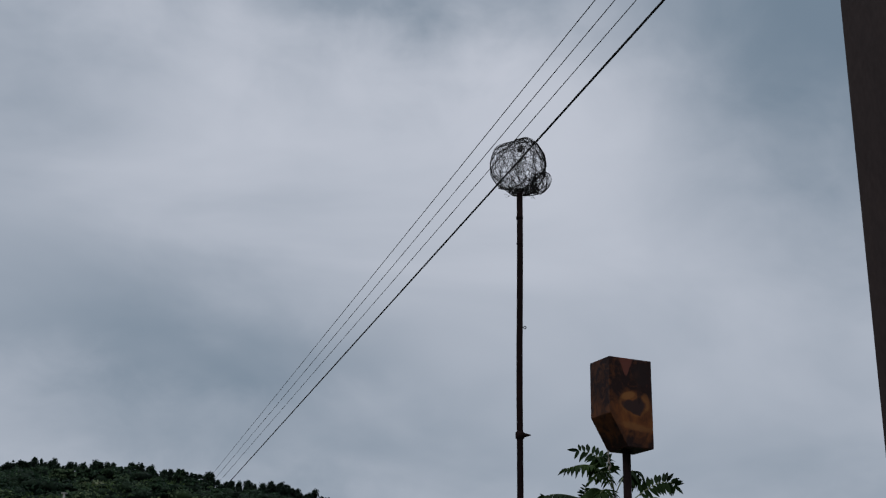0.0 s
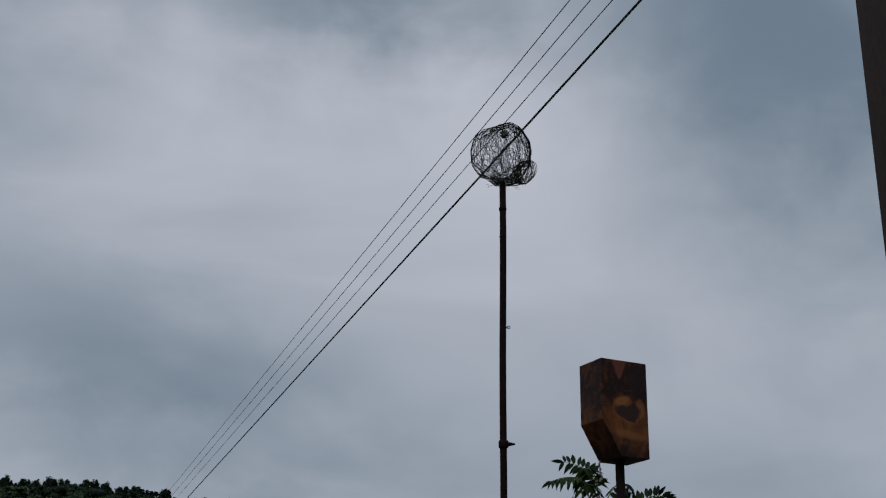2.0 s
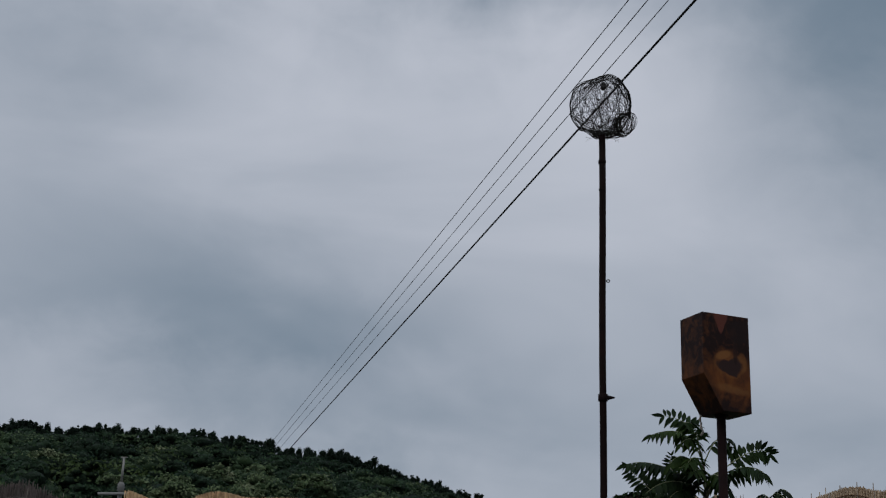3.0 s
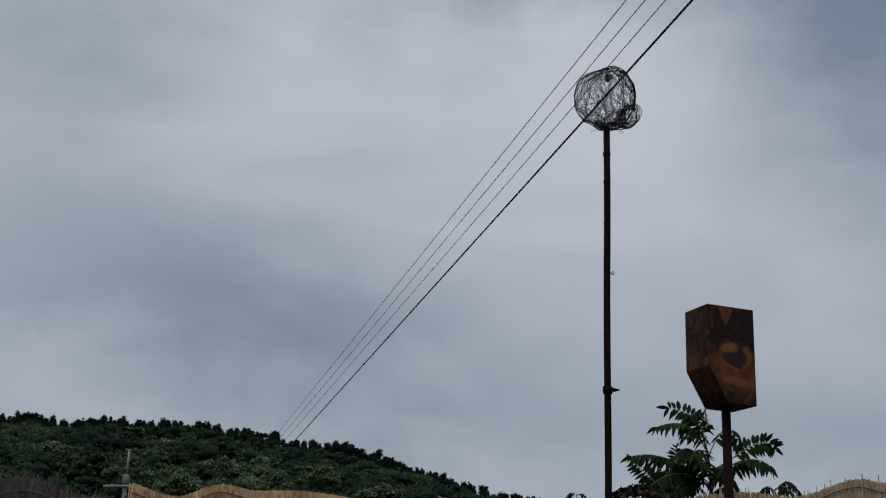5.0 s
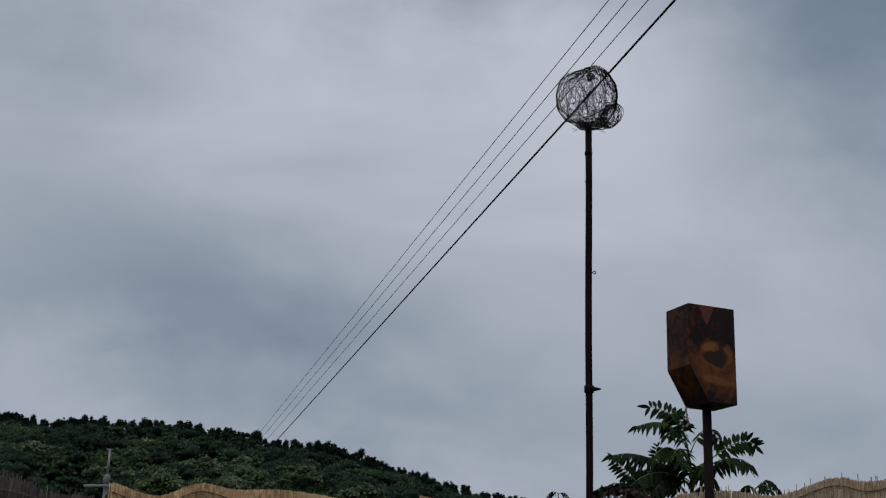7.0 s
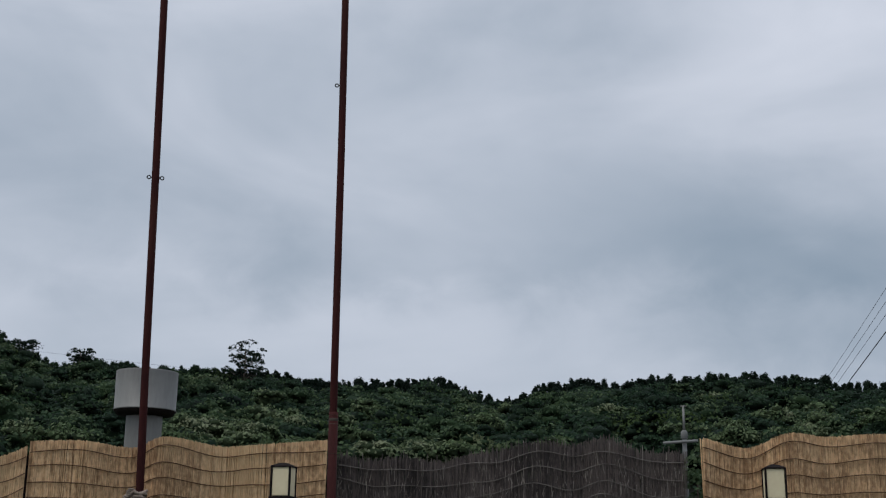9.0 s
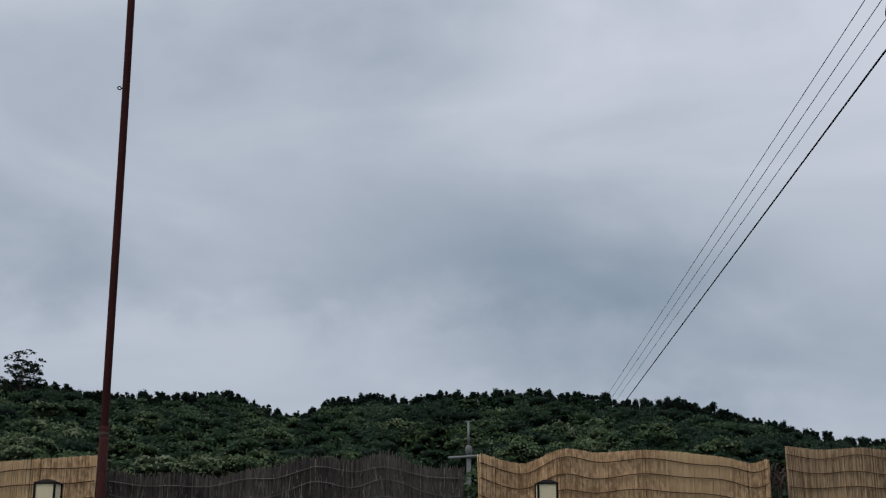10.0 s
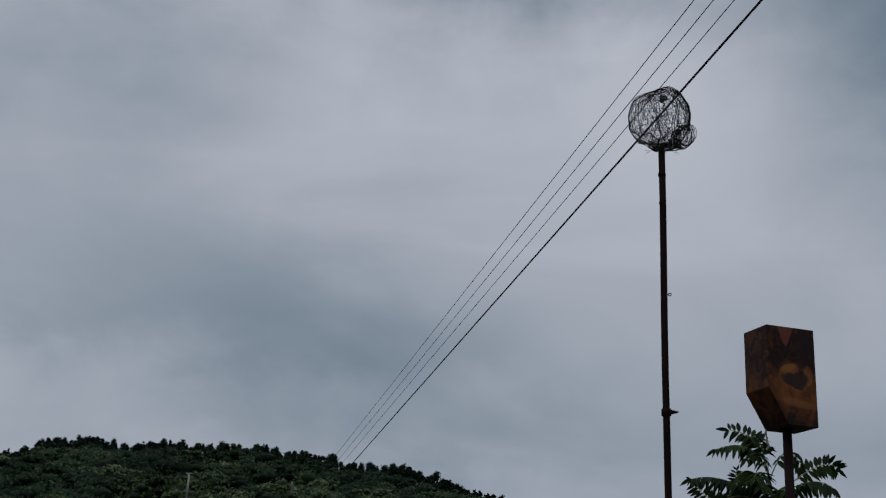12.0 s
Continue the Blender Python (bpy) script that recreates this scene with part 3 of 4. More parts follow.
def wire_ball(parent, centre, right, out):
    """A tangled ball of bent wire, dented on top, with a smaller bulge low on one side. out: from the ball towards the yard below."""
    rng = random.Random(11)
    right = Vector(right).normalized()
    fwd = -Vector(out).normalized()
    up = right.cross(fwd).normalized()
    centre = Vector(centre)
    runs = []
    outline = ((-180, 0.266), (-163, 0.264), (-140, 0.256), (-120, 0.246), (-105, 0.262), (-90, 0.268), (-61, 0.270), (-45, 0.258), (-25, 0.240), (-7, 0.236),
               (15, 0.238), (30, 0.244), (51, 0.254), (66, 0.265), (78, 0.266), (93, 0.246), (105, 0.236), (121, 0.248), (137, 0.268), (149, 0.269), (170, 0.265), (180, 0.266))

    def shell(d):
        """How far the tangle reaches in that direction."""
        turn = math.degrees(math.atan2(d.dot(up), d.dot(right)))
        flat = math.hypot(d.dot(up), d.dot(right))
        return (ease(outline, turn) * flat + 0.25 * (1 - flat)) * (1 + 0.035 * noise.noise(d * 4.1 + Vector((3, 1, 7))))

    def strand(n, r, wobble, lo=0.0, span=2 * math.pi, depth=1.0):
        n = n.normalized()
        a = n.orthogonal().normalized()
        b = n.cross(a)
        ph = [rng.uniform(0, 6.3) for _ in range(3)]
        off = rng.uniform(-0.55, 0.55)
        pts = []
        steps = max(10, int(span * 7))
        for i in range(steps + 1):
            w = lo + span * i / steps
            d = (a * math.cos(w) + b * math.sin(w) + n * (off + wobble * (math.sin(2 * w + ph[0]) + 0.6 * math.sin(5 * w + ph[1])))).normalized()
            pts.append(centre + d * shell(d) * depth * (1 - 0.05 * abs(math.sin(3 * w + ph[2]))))
        runs.append((pts, r, 4, False))

    def plane_loop(cx, cy, rx, ry, tilt, r, depth, turns=24):
        pts = []
        for k in range(turns):
            w = 2 * math.pi * k / turns
            x, y = rx * math.cos(w), ry * math.sin(w)
            pts.append(centre + right * (cx + x * math.cos(tilt) - y * math.sin(tilt)) + up * (cy + x * math.sin(tilt) + y * math.cos(tilt)) + fwd * (depth + 0.03 * math.sin(w + tilt)))
        runs.append((pts, r, 4, True))

    for _ in range(115):        # fine wire wound in all directions
        n = Vector((rng.gauss(0, 1), rng.gauss(0, 1), rng.gauss(0, 0.8)))
        strand(n, rng.choice((0.0010, 0.0015, 0.0020)), rng.uniform(0.05, 0.30), rng.uniform(0, 6.3), rng.uniform(0.8, 3.6), rng.uniform(0.86, 0.99))
    for _ in range(48):         # most of it wound upright
        n = right * rng.gauss(0, 1) + fwd * rng.gauss(0, 0.5) + up * rng.gauss(0, 0.25)
        strand(n, rng.choice((0.0012, 0.0017, 0.0023)), rng.uniform(0.04, 0.18), rng.uniform(0, 6.3), rng.uniform(1.2, 4.2), rng.uniform(0.92, 1.0))
    for k in range(5):          # stouter hoops that hold the outline
        pts = []
        for i in range(52):
            w = 2 * math.pi * i / 52
            d = (right * math.cos(w) + up * math.sin(w) + fwd * (0.16 * math.sin(2 * w + k * 1.7) + 0.10 * (k - 2))).normalized()
            pts.append(centre + d * shell(d) * (1.0 - 0.012 * k))
        runs.append((pts, (0.0030, 0.0024, 0.0020, 0.0016, 0.0012)[k], 5, True))
    for _ in range(4):
        strand(Vector((rng.gauss(0, 1), rng.gauss(0, 1), rng.gauss(0, 1))), 0.0024, 0.05, 0, 6.3, 1.0)
    for i in range(26):         # loops bunched at the low bulge
        g = rng.uniform(0.0, 1.0) ** 0.8
        plane_loop(0.128 + 0.084 * g + rng.gauss(0, 0.004), -0.148 + rng.gauss(0, 0.010), 0.048 + 0.014 * g, rng.uniform(0.074, 0.098), rng.uniform(-0.55, -0.15), rng.choice((0.0014, 0.002, 0.0028)), rng.uniform(-0.08, 0.08))
    for i in range(10):         # concentric turns in front of the bulge
        g = 0.045 + 0.009 * i
        plane_loop(0.095 + rng.gauss(0, 0.006), -0.055 + rng.gauss(0, 0.006), g, g * 1.1, rng.uniform(-0.6, 0.6), 0.0013, -0.17 + 0.01 * i)
    for i in range(14):         # a heavy bundle down that side
        dep = rng.uniform(-0.06, 0.06)
        pts = []
        for k in range(12):
            w = 1.05 - 1.45 * k / 11
            d = (right * math.cos(w) + up * math.sin(w)).normalized()
            pts.append(centre + d * (shell(d) - 0.008 + rng.gauss(0, 0.004)) + fwd * dep)
        runs.append((pts, rng.choice((0.0024, 0.0034, 0.0044)), 4, False))
    for i in range(3):          # crooked wires across the foot of the ball
        pts = [centre + right * (-0.19 + 0.37 * k / 11 + rng.gauss(0, 0.003)) + up * (-0.185 + 0.012 * i + 0.085 * (k / 11) ** 1.6 - 0.02 * math.sin(k * 0.55 + i * 0.4)) - fwd * (0.15 + 0.01 * i) for k in range(12)]
        runs.append((pts, (0.0036, 0.0024, 0.0018)[i], 4, False))
    for i in range(14):         # turns gathered round the top of the pole
        plane_loop(rng.gauss(0.03, 0.03), -0.225 + rng.gauss(0, 0.012), rng.uniform(0.06, 0.13), rng.uniform(0.014, 0.03), rng.uniform(-0.15, 0.25), rng.choice((0.0016, 0.0024, 0.0034)), rng.uniform(-0.06, 0.06), 18)
    for i in range(12):         # loose ends under it
        a = centre + right * rng.uniform(-0.14, 0.16) - up * 0.245
        runs.append(([a, a + right * rng.uniform(-0.05, 0.05) - up * 0.015, a + right * rng.uniform(-0.08, 0.08) - up * rng.uniform(0.0, 0.05)], 0.0009, 4, False))
    for i in range(12):         # a tight knot near the top
        plane_loop(0.016 + rng.gauss(0, 0.006), 0.162 + rng.gauss(0, 0.007), rng.uniform(0.010, 0.024), rng.uniform(0.008, 0.022), rng.uniform(0, 3), 0.0042, -0.15 + rng.gauss(0, 0.008), 14)
    return part("wire_ball", tubes("wire_ball", runs, M_WIRE), None, parent, "tangled ball of dark bent wire")


def pole(place, height, radius, material, label, lean=(0, 0)):
    root = thing("garden_pole", (place[0], place[1], 0), label, "pole", "tall garden poles")
    k = 12
    path = [(0.003 * math.sin(i * 1.3) + lean[0] * height * i / k, 0.003 * math.sin(i * 0.8) + lean[1] * height * i / k, height * i / k) for i in range(k + 1)]
    part("shaft", tubes("shaft", [(path, radius, 18, False)], material), None, root)
    return root


BALL_R = 9.2
pa = at(-2.655, 0, BALL_R)
ball_c = at(-2.65, 24.47, BALL_R)
top_z = ball_c.z - 0.258
P1 = pole(pa, top_z, 0.0265, M_POLE_DARK, "dark rusted steel pole topped by a wire ball")
side_a = Vector((math.cos(radians(-2.65)), math.sin(radians(-2.65)), 0))      # to the viewer's right
wire_ball(P1, (0, 0, ball_c.z), side_a, Vector((0, 0, EYE_Z)) - ball_c)
collar(P1, at(0, 21.9, BALL_R).z, 0.031, 0.03, "coupling")
collar(P1, at(0, 20.6, BALL_R).z, 0.029, 0.012)
ring_bolt(P1, side_a * 0.026 + Vector((0, 0, at(0, 16.38, BALL_R).z)), side_a)
zc = at(0, 10.98, BALL_R).z
collar(P1, zc, 0.037, 0.055, "clamp")
bm = bmesh.new()
bmesh.ops.create_cone(bm, segments=10, radius1=0.02, radius2=0.005, depth=0.06, cap_ends=True, matrix=Matrix.Translation(side_a * 0.06 + Vector((0, 0, zc + 0.002))) @ Vector((0, 0, 1)).rotation_difference(side_a).to_matrix().to_4x4())
part("clamp_screw", bm, M_POLE_DARK, P1)

PB_R, PC_R = 7.45, 7.5
pb = at(36.12, 0, PB_R)
side_b = Vector((math.cos(radians(36)), math.sin(radians(36)), 0))
LEAN_B, LEAN_C = -side_b * 0.0065, -Vector((math.cos(radians(45)), math.sin(radians(45)), 0)) * 0.0235
pb -= LEAN_B * 2.0
P2 = pole(pb, 8.2, 0.0235, M_POLE, "red-brown painted steel pole beside reed fence", LEAN_B)
zr = at(0, 22.11, PB_R).z
ring_bolt(P2, LEAN_B * zr - side_b * 0.023 + Vector((0, 0, zr)), -side_b)
for e, h in ((6.55, 0.022), (6.75, 0.006), (6.35, 0.008), (5.0, 0.006)):
    c = collar(P2, at(0, e, PB_R).z, 0.0295, h, "wire_tie", M_DRY)
    c.location = LEAN_B * at(0, e, PB_R).z
zs = at(0, 6.9, PB_R).z
part("sleeve", tubes("sleeve", [([(0, 0, 0), LEAN_B * 1.2 + Vector((0, 0, 1.2)), LEAN_B * zs + Vector((0, 0, zs))], 0.0285, 18, False)], M_POLE), None, P2)

pc = at(44.72, 0, PC_R) - LEAN_C * 2.05
P3 = pole(pc, 8.0, 0.0235, M_POLE, "red-brown painted steel pole with paired eyebolts", LEAN_C)
side_c = Vector((math.cos(radians(45)), math.sin(radians(45)), 0))
zr = at(0, 17.27, PC_R).z
for s in (-1, 1):
    ring_bolt(P3, LEAN_C * zr + side_c * 0.023 * s + Vector((0, 0, zr)), side_c * s)
# rope knotted round the foot of the pole
runs = []
for k in range(5):
    zk = at(0, 3.05, PC_R).z - 0.017 * k
    runs.append(([Vector((math.cos(w) * (0.036 + 0.004 * math.sin(3 * w + k)), math.sin(w) * (0.036 + 0.004 * math.sin(3 * w + k)), zk + 0.009 * math.sin(2 * w + 1.7 * k))) + LEAN_C * zk for w in [2 * math.pi * i / 20 for i in range(20)]], 0.010, 7, True))
zk = at(0, 3.05, PC_R).z + 0.004
for k in range(4):
    cx = LEAN_C * zk - side_c * (0.026 + 0.008 * k) + Vector((0, -0.03, zk - 0.010 * k))
    runs.append(([cx + side_c * math.cos(w) * 0.014 + Vector((0, 0.010 * math.sin(2 * w + k), math.sin(w) * 0.012)) for w in [2 * math.pi * i / 14 for i in range(14)]], 0.007, 7, True))
part("rope_wrap", tubes("rope_wrap", runs, M_ROPE), None, P3, "pale knotted rope")

# ---- rusted box on its post ----
def rust_material():
    """Weathered sheet steel: dark and orange rust in flowing clouds, with a dark heart-shaped stain on one side."""
    m = bpy.data.materials.new("rusted_sheet_steel")
    m.use_nodes = True
    n = Nodes(m.node_tree)
    p = n.add("ShaderNodeBsdfPrincipled")
    n.feed(n.add("ShaderNodeOutputMaterial").inputs[0], p.outputs[0])
    c = n.add("ShaderNodeTexCoord").outputs["Object"]
    x, y, z = n.split(c)
    mp = n.add("ShaderNodeMapping")
    n.feed(mp.inputs[0], c)
    mp.inputs["Scale"].default_value = (1.0, 1.0, 0.62)
    flow = n.noise(mp.outputs[0], 5.0, 6, 0.55, 1.6)
    grain = n.noise(c, 90, 4, 0.7)
    blot = n.noise(c, 13, 5, 0.6, 1.2)
    face = n.step(y, -HALF_Y + 0.012, -HALF_Y + 0.004)

    def patch(cx, cz, rx, rz, tilt, rag=0.9, blur=(1.15, 0.55)):
        """A ragged oval stain on the broad side: 1 inside, 0 outside."""
        ox, oz = n.math("SUBTRACT", x, cx), n.math("SUBTRACT", z, cz)
        ca, sa = math.cos(tilt), math.sin(tilt)
        a = n.math("DIVIDE", n.math("ADD", n.math("MULTIPLY", ox, ca), n.math("MULTIPLY", oz, sa)), rx)
        b = n.math("DIVIDE", n.math("SUBTRACT", n.math("MULTIPLY", oz, ca), n.math("MULTIPLY", ox, sa)), rz)
        d = n.math("ADD", n.math("MULTIPLY", a, a), n.math("MULTIPLY", b, b))
        d = n.math("ADD", d, n.math("MULTIPLY", n.math("SUBTRACT", blot, 0.5), rag))
        return n.math("MULTIPLY", n.step(d, *blur), face)

    # orange in a belt round the middle, dark towards the upper rim and the foot
    belt = n.math("MULTIPLY", n.step(z, 0.02, 0.22), n.step(z, 0.50, 0.30))
    f = n.math("ADD", n.math("MULTIPLY_ADD", n.math("SUBTRACT", flow, 0.5), 2.0, 0.00), n.math("MULTIPLY", belt, 0.42))
    f = n.math("ADD", f, n.math("MULTIPLY", n.math("SUBTRACT", blot, 0.5), 1.3))
    f = n.math("ADD", f, n.math("MULTIPLY", patch(0.03, 0.25, 0.20, 0.21, 0.0, 1.2, (1.6, 0.2)), 0.32))
    f = n.math("ADD", f, n.math("MULTIPLY", n.math("SUBTRACT", grain, 0.5), 0.35), clamp=True)
    col = n.mix(f, (0.017, 0.0065, 0.0055), (0.185, 0.060, 0.015))
    col = n.mix(n.math("MULTIPLY", n.step(blot, 0.52, 0.75), 0.6), col, (0.062, 0.021, 0.012))
    # almond of bright rust and thin bright runs round the dark stain
    col = n.mix(n.math("MULTIPLY", patch(-0.030, 0.415, 0.075, 0.032, 0.30, 0.5, (1.3, 0.4)), 0.8), col, (0.24, 0.098, 0.030))
    col = n.mix(n.math("MULTIPLY", patch(0.135, 0.375, 0.040, 0.075, 0.1, 0.8), 0.55), col, (0.20, 0.078, 0.024))
    col = n.mix(n.math("MULTIPLY", patch(0.04, 0.165, 0.15, 0.030, -0.12, 2.6, (1.6, 0.1)), 0.5), col, (0.25, 0.105, 0.034))
    # a slanting heart-shaped dark stain with a streak above it
    lean = n.math("MULTIPLY", n.math("SUBTRACT", z, HEART[1]), 0.55)
    hx = n.math("DIVIDE", n.math("ADD", n.math("SUBTRACT", x, HEART[0]), lean), 0.112)
    hz = n.math("DIVIDE", n.math("SUBTRACT", n.math("SUBTRACT", z, HEART[1]), n.math("MULTIPLY", n.math("SUBTRACT", x, HEART[0]), 0.22)), 0.068)
    top = n.math("SUBTRACT", hz, n.math("MULTIPLY", n.math("SQRT", n.math("ABSOLUTE", hx)), 0.55))
    d = n.math("SQRT", n.math("ADD", n.math("MULTIPLY", hx, hx), n.math("MULTIPLY", top, top)))
    d = n.math("ADD", d, n.math("MULTIPLY", n.math("SUBTRACT", n.noise(c, 9, 3, 0.5, 0.6), 0.5), 0.9))
    rim = n.math("MULTIPLY", n.math("MULTIPLY", n.step(d, 1.45, 1.08), n.step(d, 0.92, 1.06)), face)
    col = n.mix(n.math("MULTIPLY", rim, 0.35), col, (0.23, 0.092, 0.028))
    col = n.mix(n.math("MULTIPLY", n.step(d, 1.10, 0.82), face), col, (0.034, 0.017, 0.015))
    col = n.mix(n.math("MULTIPLY", patch(0.075, 0.45, 0.020, 0.10, 0.0, 0.8), 0.75), col, (0.022, 0.010, 0.009))
    col = n.mix(n.math("MULTIPLY", patch(0.11, 0.60, 0.11, 0.10, 0.0, 1.2), 0.8), col, (0.018, 0.009, 0.0085))
    # a salmon run of fresh rust below the upper rim, narrowing downwards
    wide = n.math("MULTIPLY_ADD", n.math("SUBTRACT", z, BOX_H - 0.15), 0.48, 0.006)
    run = n.math("DIVIDE", n.math("ABSOLUTE", n.math("ADD", x, 0.045)), n.math("MAXIMUM", wide, 0.001))
    run = n.math("MULTIPLY", n.step(n.math("ADD", run, n.math("MULTIPLY", n.math("SUBTRACT", blot, 0.5), 0.8)), 1.1, 0.75), n.math("MULTIPLY", face, n.step(z, BOX_H - 0.16, BOX_H - 0.13)))
    col = n.mix(n.math("MULTIPLY", run, 0.8), col, (0.15, 0.046, 0.032))
    n.feed(p.inputs["Base Color"], col)
    p.inputs["Metallic"].default_value = 0.05
    p.inputs["Specular IOR Level"].default_value = 0.15
    n.feed(p.inputs["Roughness"], n.math("MULTIPLY_ADD", grain, 0.3, 0.42))
    bn = n.add("ShaderNodeBump")
    bn.inputs["Strength"].default_value, bn.inputs["Distance"].default_value = 0.25, 0.003
    n.feed(bn.inputs["Height"], n.math("ADD", grain, flow))
    n.feed(p.inputs["Normal"], bn.outputs[0])
    return m


near = at(-7.34, 14.94, 8.88)
left = at(-6.30, 14.60, 9.10)
right = at(-9.37, 14.54, 9.10)
BX = 0.40
BY = 0.30
HALF_X, HALF_Y = BX / 2, BY / 2
BOX_Z1 = near.z
BOX_Z0 = at(-9.43, 10.25, 9.11).z
BOX_H = BOX_Z1 - BOX_Z0
HEART = (0.045, 0.315)
M_RUST = rust_material()
ux = (Vector((right.x, right.y)) - Vector((near.x, near.y))).normalized()
uy = Vector((-ux.y, ux.x))
if uy.dot(Vector((left.x - near.x, left.y - near.y))) < 0:
    uy = -uy
centre = Vector((near.x, near.y)) + ux * HALF_X + uy * HALF_Y
box_root = thing("rusted_box", (centre.x, centre.y, 0), "rust-stained steel box with slanted foot on post", "metal box")
box_root.rotation_euler = (0, 0, math.atan2(ux.y, ux.x))
KINK = 0.262
CUT = 0.155
bm = bmesh.new()
prof = [(-HALF_X + CUT, 0.0), (HALF_X, 0.0), (HALF_X, BOX_H), (-HALF_X, BOX_H), (-HALF_X, KINK)]
a = [bm.verts.new((px, -HALF_Y, pz)) for px, pz in prof]
b = [bm.verts.new((px, HALF_Y, pz)) for px, pz in prof]
bm.faces.new(a)
bm.faces.new(b[::-1])
for i in range(5):
    j = (i + 1) % 5
    bm.faces.new((a[j], a[i], b[i], b[j]))
bmesh.ops.recalc_face_normals(bm, faces=bm.faces[:])
bmesh.ops.bevel(bm, geom=bm.edges[:], offset=0.004, segments=2, affect="EDGES", profile=0.5)
body = part("box_body", bm, M_RUST, box_root, "sheet steel with orange and dark rust clouds")
body.location = (0, 0, BOX_Z0)
post_x = 0.035
part("post", tubes("post", [([(post_x, 0, 0), (post_x, 0, BOX_Z0 + 0.02)], 0.033, 18, False)], M_POLE_DARK), None, box_root)
v, f = lathe([(0.033, BOX_Z0 - 0.02), (0.05, BOX_Z0 - 0.004), (0.05, BOX_Z0 - 0.001)], 20)
part("flange", mesh_of("flange", [(p[0] + post_x, p[1], p[2]) for p in v], f, M_POLE_DARK, True), None, box_root)

# ---- broad column at the edge ----
ce = at(-20.72, 0, 8.3)
cdir = Vector((math.cos(radians(-20.7)), math.sin(radians(-20.7)), 0))
column = thing("steel_column", (ce.x + cdir.x * 0.2, ce.y + cdir.y * 0.2, 0), "broad dark brown steel column of a pavilion", "column")
column.rotation_euler = (0, 0, radians(-20.7))
part("flange", box_bm(0.4, 0.03, 8.0, 0.004, (0, -0.14, 4.0)), M_COLUMN, column)
part("flange", box_bm(0.4, 0.03, 8.0, 0.004, (0, 0.14, 4.0)), M_COLUMN, column)
part("web", box_bm(0.03, 0.25, 8.0, 0.002, (0, 0, 4.0)), M_COLUMN, column)


# ---- overhead lines ----
def cable(near_dir, far_dir, near_r, far_r, radius, label):
    a, b = at(*near_dir, near_r), at(*far_dir, far_r)
    d = a - b
    pts = []
    for i in range(49):
        u = i / 48 * 1.5
        p = b + d * u
        pts.append(p)
    ob = new("overhead_cable", tubes("overhead_cable", [(pts, radius, 6, False)], M_CABLE))
    tagged(ob, label, "cable", "overhead lines")


cable((-10.50, 31.66), (12.10, 7.93), 38, 150, 0.050, "thick black overhead cable running down to the hill")
cable((-8.75, 31.55), (12.42, 8.10), 38, 150, 0.0185, "thin overhead wire running down to the hill")
cable((-7.40, 31.45), (12.62, 8.22), 38, 150, 0.0185, "thin overhead wire running down to the hill")
cable((-6.05, 31.25), (12.82, 8.33), 38, 150, 0.0185, "thin overhead wire running down to the hill")


# ---- lanterns on dark posts ----
def lantern(azimuth, elevation, r, turn, label):
    top = at(azimuth, elevation, r)
    root = thing("post_lantern", (top.x, top.y, 0), label, "lantern", "post lanterns")
    root.rotation_euler = (0, 0, radians(azimuth + turn))
    w, h = 0.118, 0.165
    z1, z0 = top.z - 0.012, top.z - 0.012 - h
    v, f = lathe([(0.002, 0.022), (0.03, 0.019), (w * 0.70, 0.002), (w * 0.715, -0.005), (w * 0.66, -0.007)], 4)
    cap = part("cap", mesh_of("cap", [(x * math.cos(math.pi / 4) - y * math.sin(math.pi / 4), x * math.sin(math.pi / 4) + y * math.cos(math.pi / 4), z + z1) for x, y, z in v], f, M_FRAME), None, root)
    for sx in (-1, 1):
        for sy in (-1, 1):
            part("corner_bar", box_bm(0.011, 0.011, h, 0.0015, (sx * (w / 2 - 0.0055), sy * (w / 2 - 0.0055), (z0 + z1) / 2)), M_FRAME, root)
    for k in range(4):
        pn = part("panel", box_bm(w - 0.024, 0.004, h - 0.006, 0.001, (0, -w / 2 + 0.008, (z0 + z1) / 2)), M_PAPER, root, "cream translucent panel")
        pn.rotation_euler = (0, 0, math.pi / 2 * k)
    part("base", box_bm(w + 0.008, w + 0.008, 0.09, 0.004, (0, 0, z0 - 0.045)), M_FRAME, root)
    part("post", box_bm(0.07, 0.07, z0 - 0.09, 0.004, (0, 0, (z0 - 0.09) / 2)), M_FRAME, root)


lantern(38.38, 4.46, 7.0, -20, "dark post lantern with cream panels by reed fence")
lantern(15.98, 4.58, 7.0, 8, "dark post lantern with cream panels facing the yard")

# ---- ventilator ----
vent_c = at(44.37, 0, 14.5)
vent = thing("roof_ventilator", (vent_c.x, vent_c.y, 0), "dull grey galvanised ventilator with wide drum head", "ventilator")
zt, zb = at(0, 8.40, 14.5).z, at(0, 6.66, 14.5).z
R_D, R_N = 0.352, 0.205
v, f = lathe([(R_D - 0.02, zt - 0.06), (R_D - 0.012, zt), (R_D, zt), (R_D, zt - 0.01), (R_D - 0.003, zb + 0.02), (R_D + 0.004, zb + 0.012), (R_D + 0.004, zb), (R_D - 0.012, zb), (R_D - 0.014, zb + 0.16), (R_N, zb + 0.17)], 56)
part("drum", mesh_of("drum", v, f, M_ZINC, True), None, vent)
v, f = lathe([(R_D - 0.025, zt - 0.05), (0.001, zt - 0.03)], 40)
part("drum_lid", mesh_of("drum_lid", v, f, M_ZINC, True), None, vent)
v, f = lathe([(R_N, 0.0), (R_N, 1.4), (R_N, zb + 0.16)], 48)
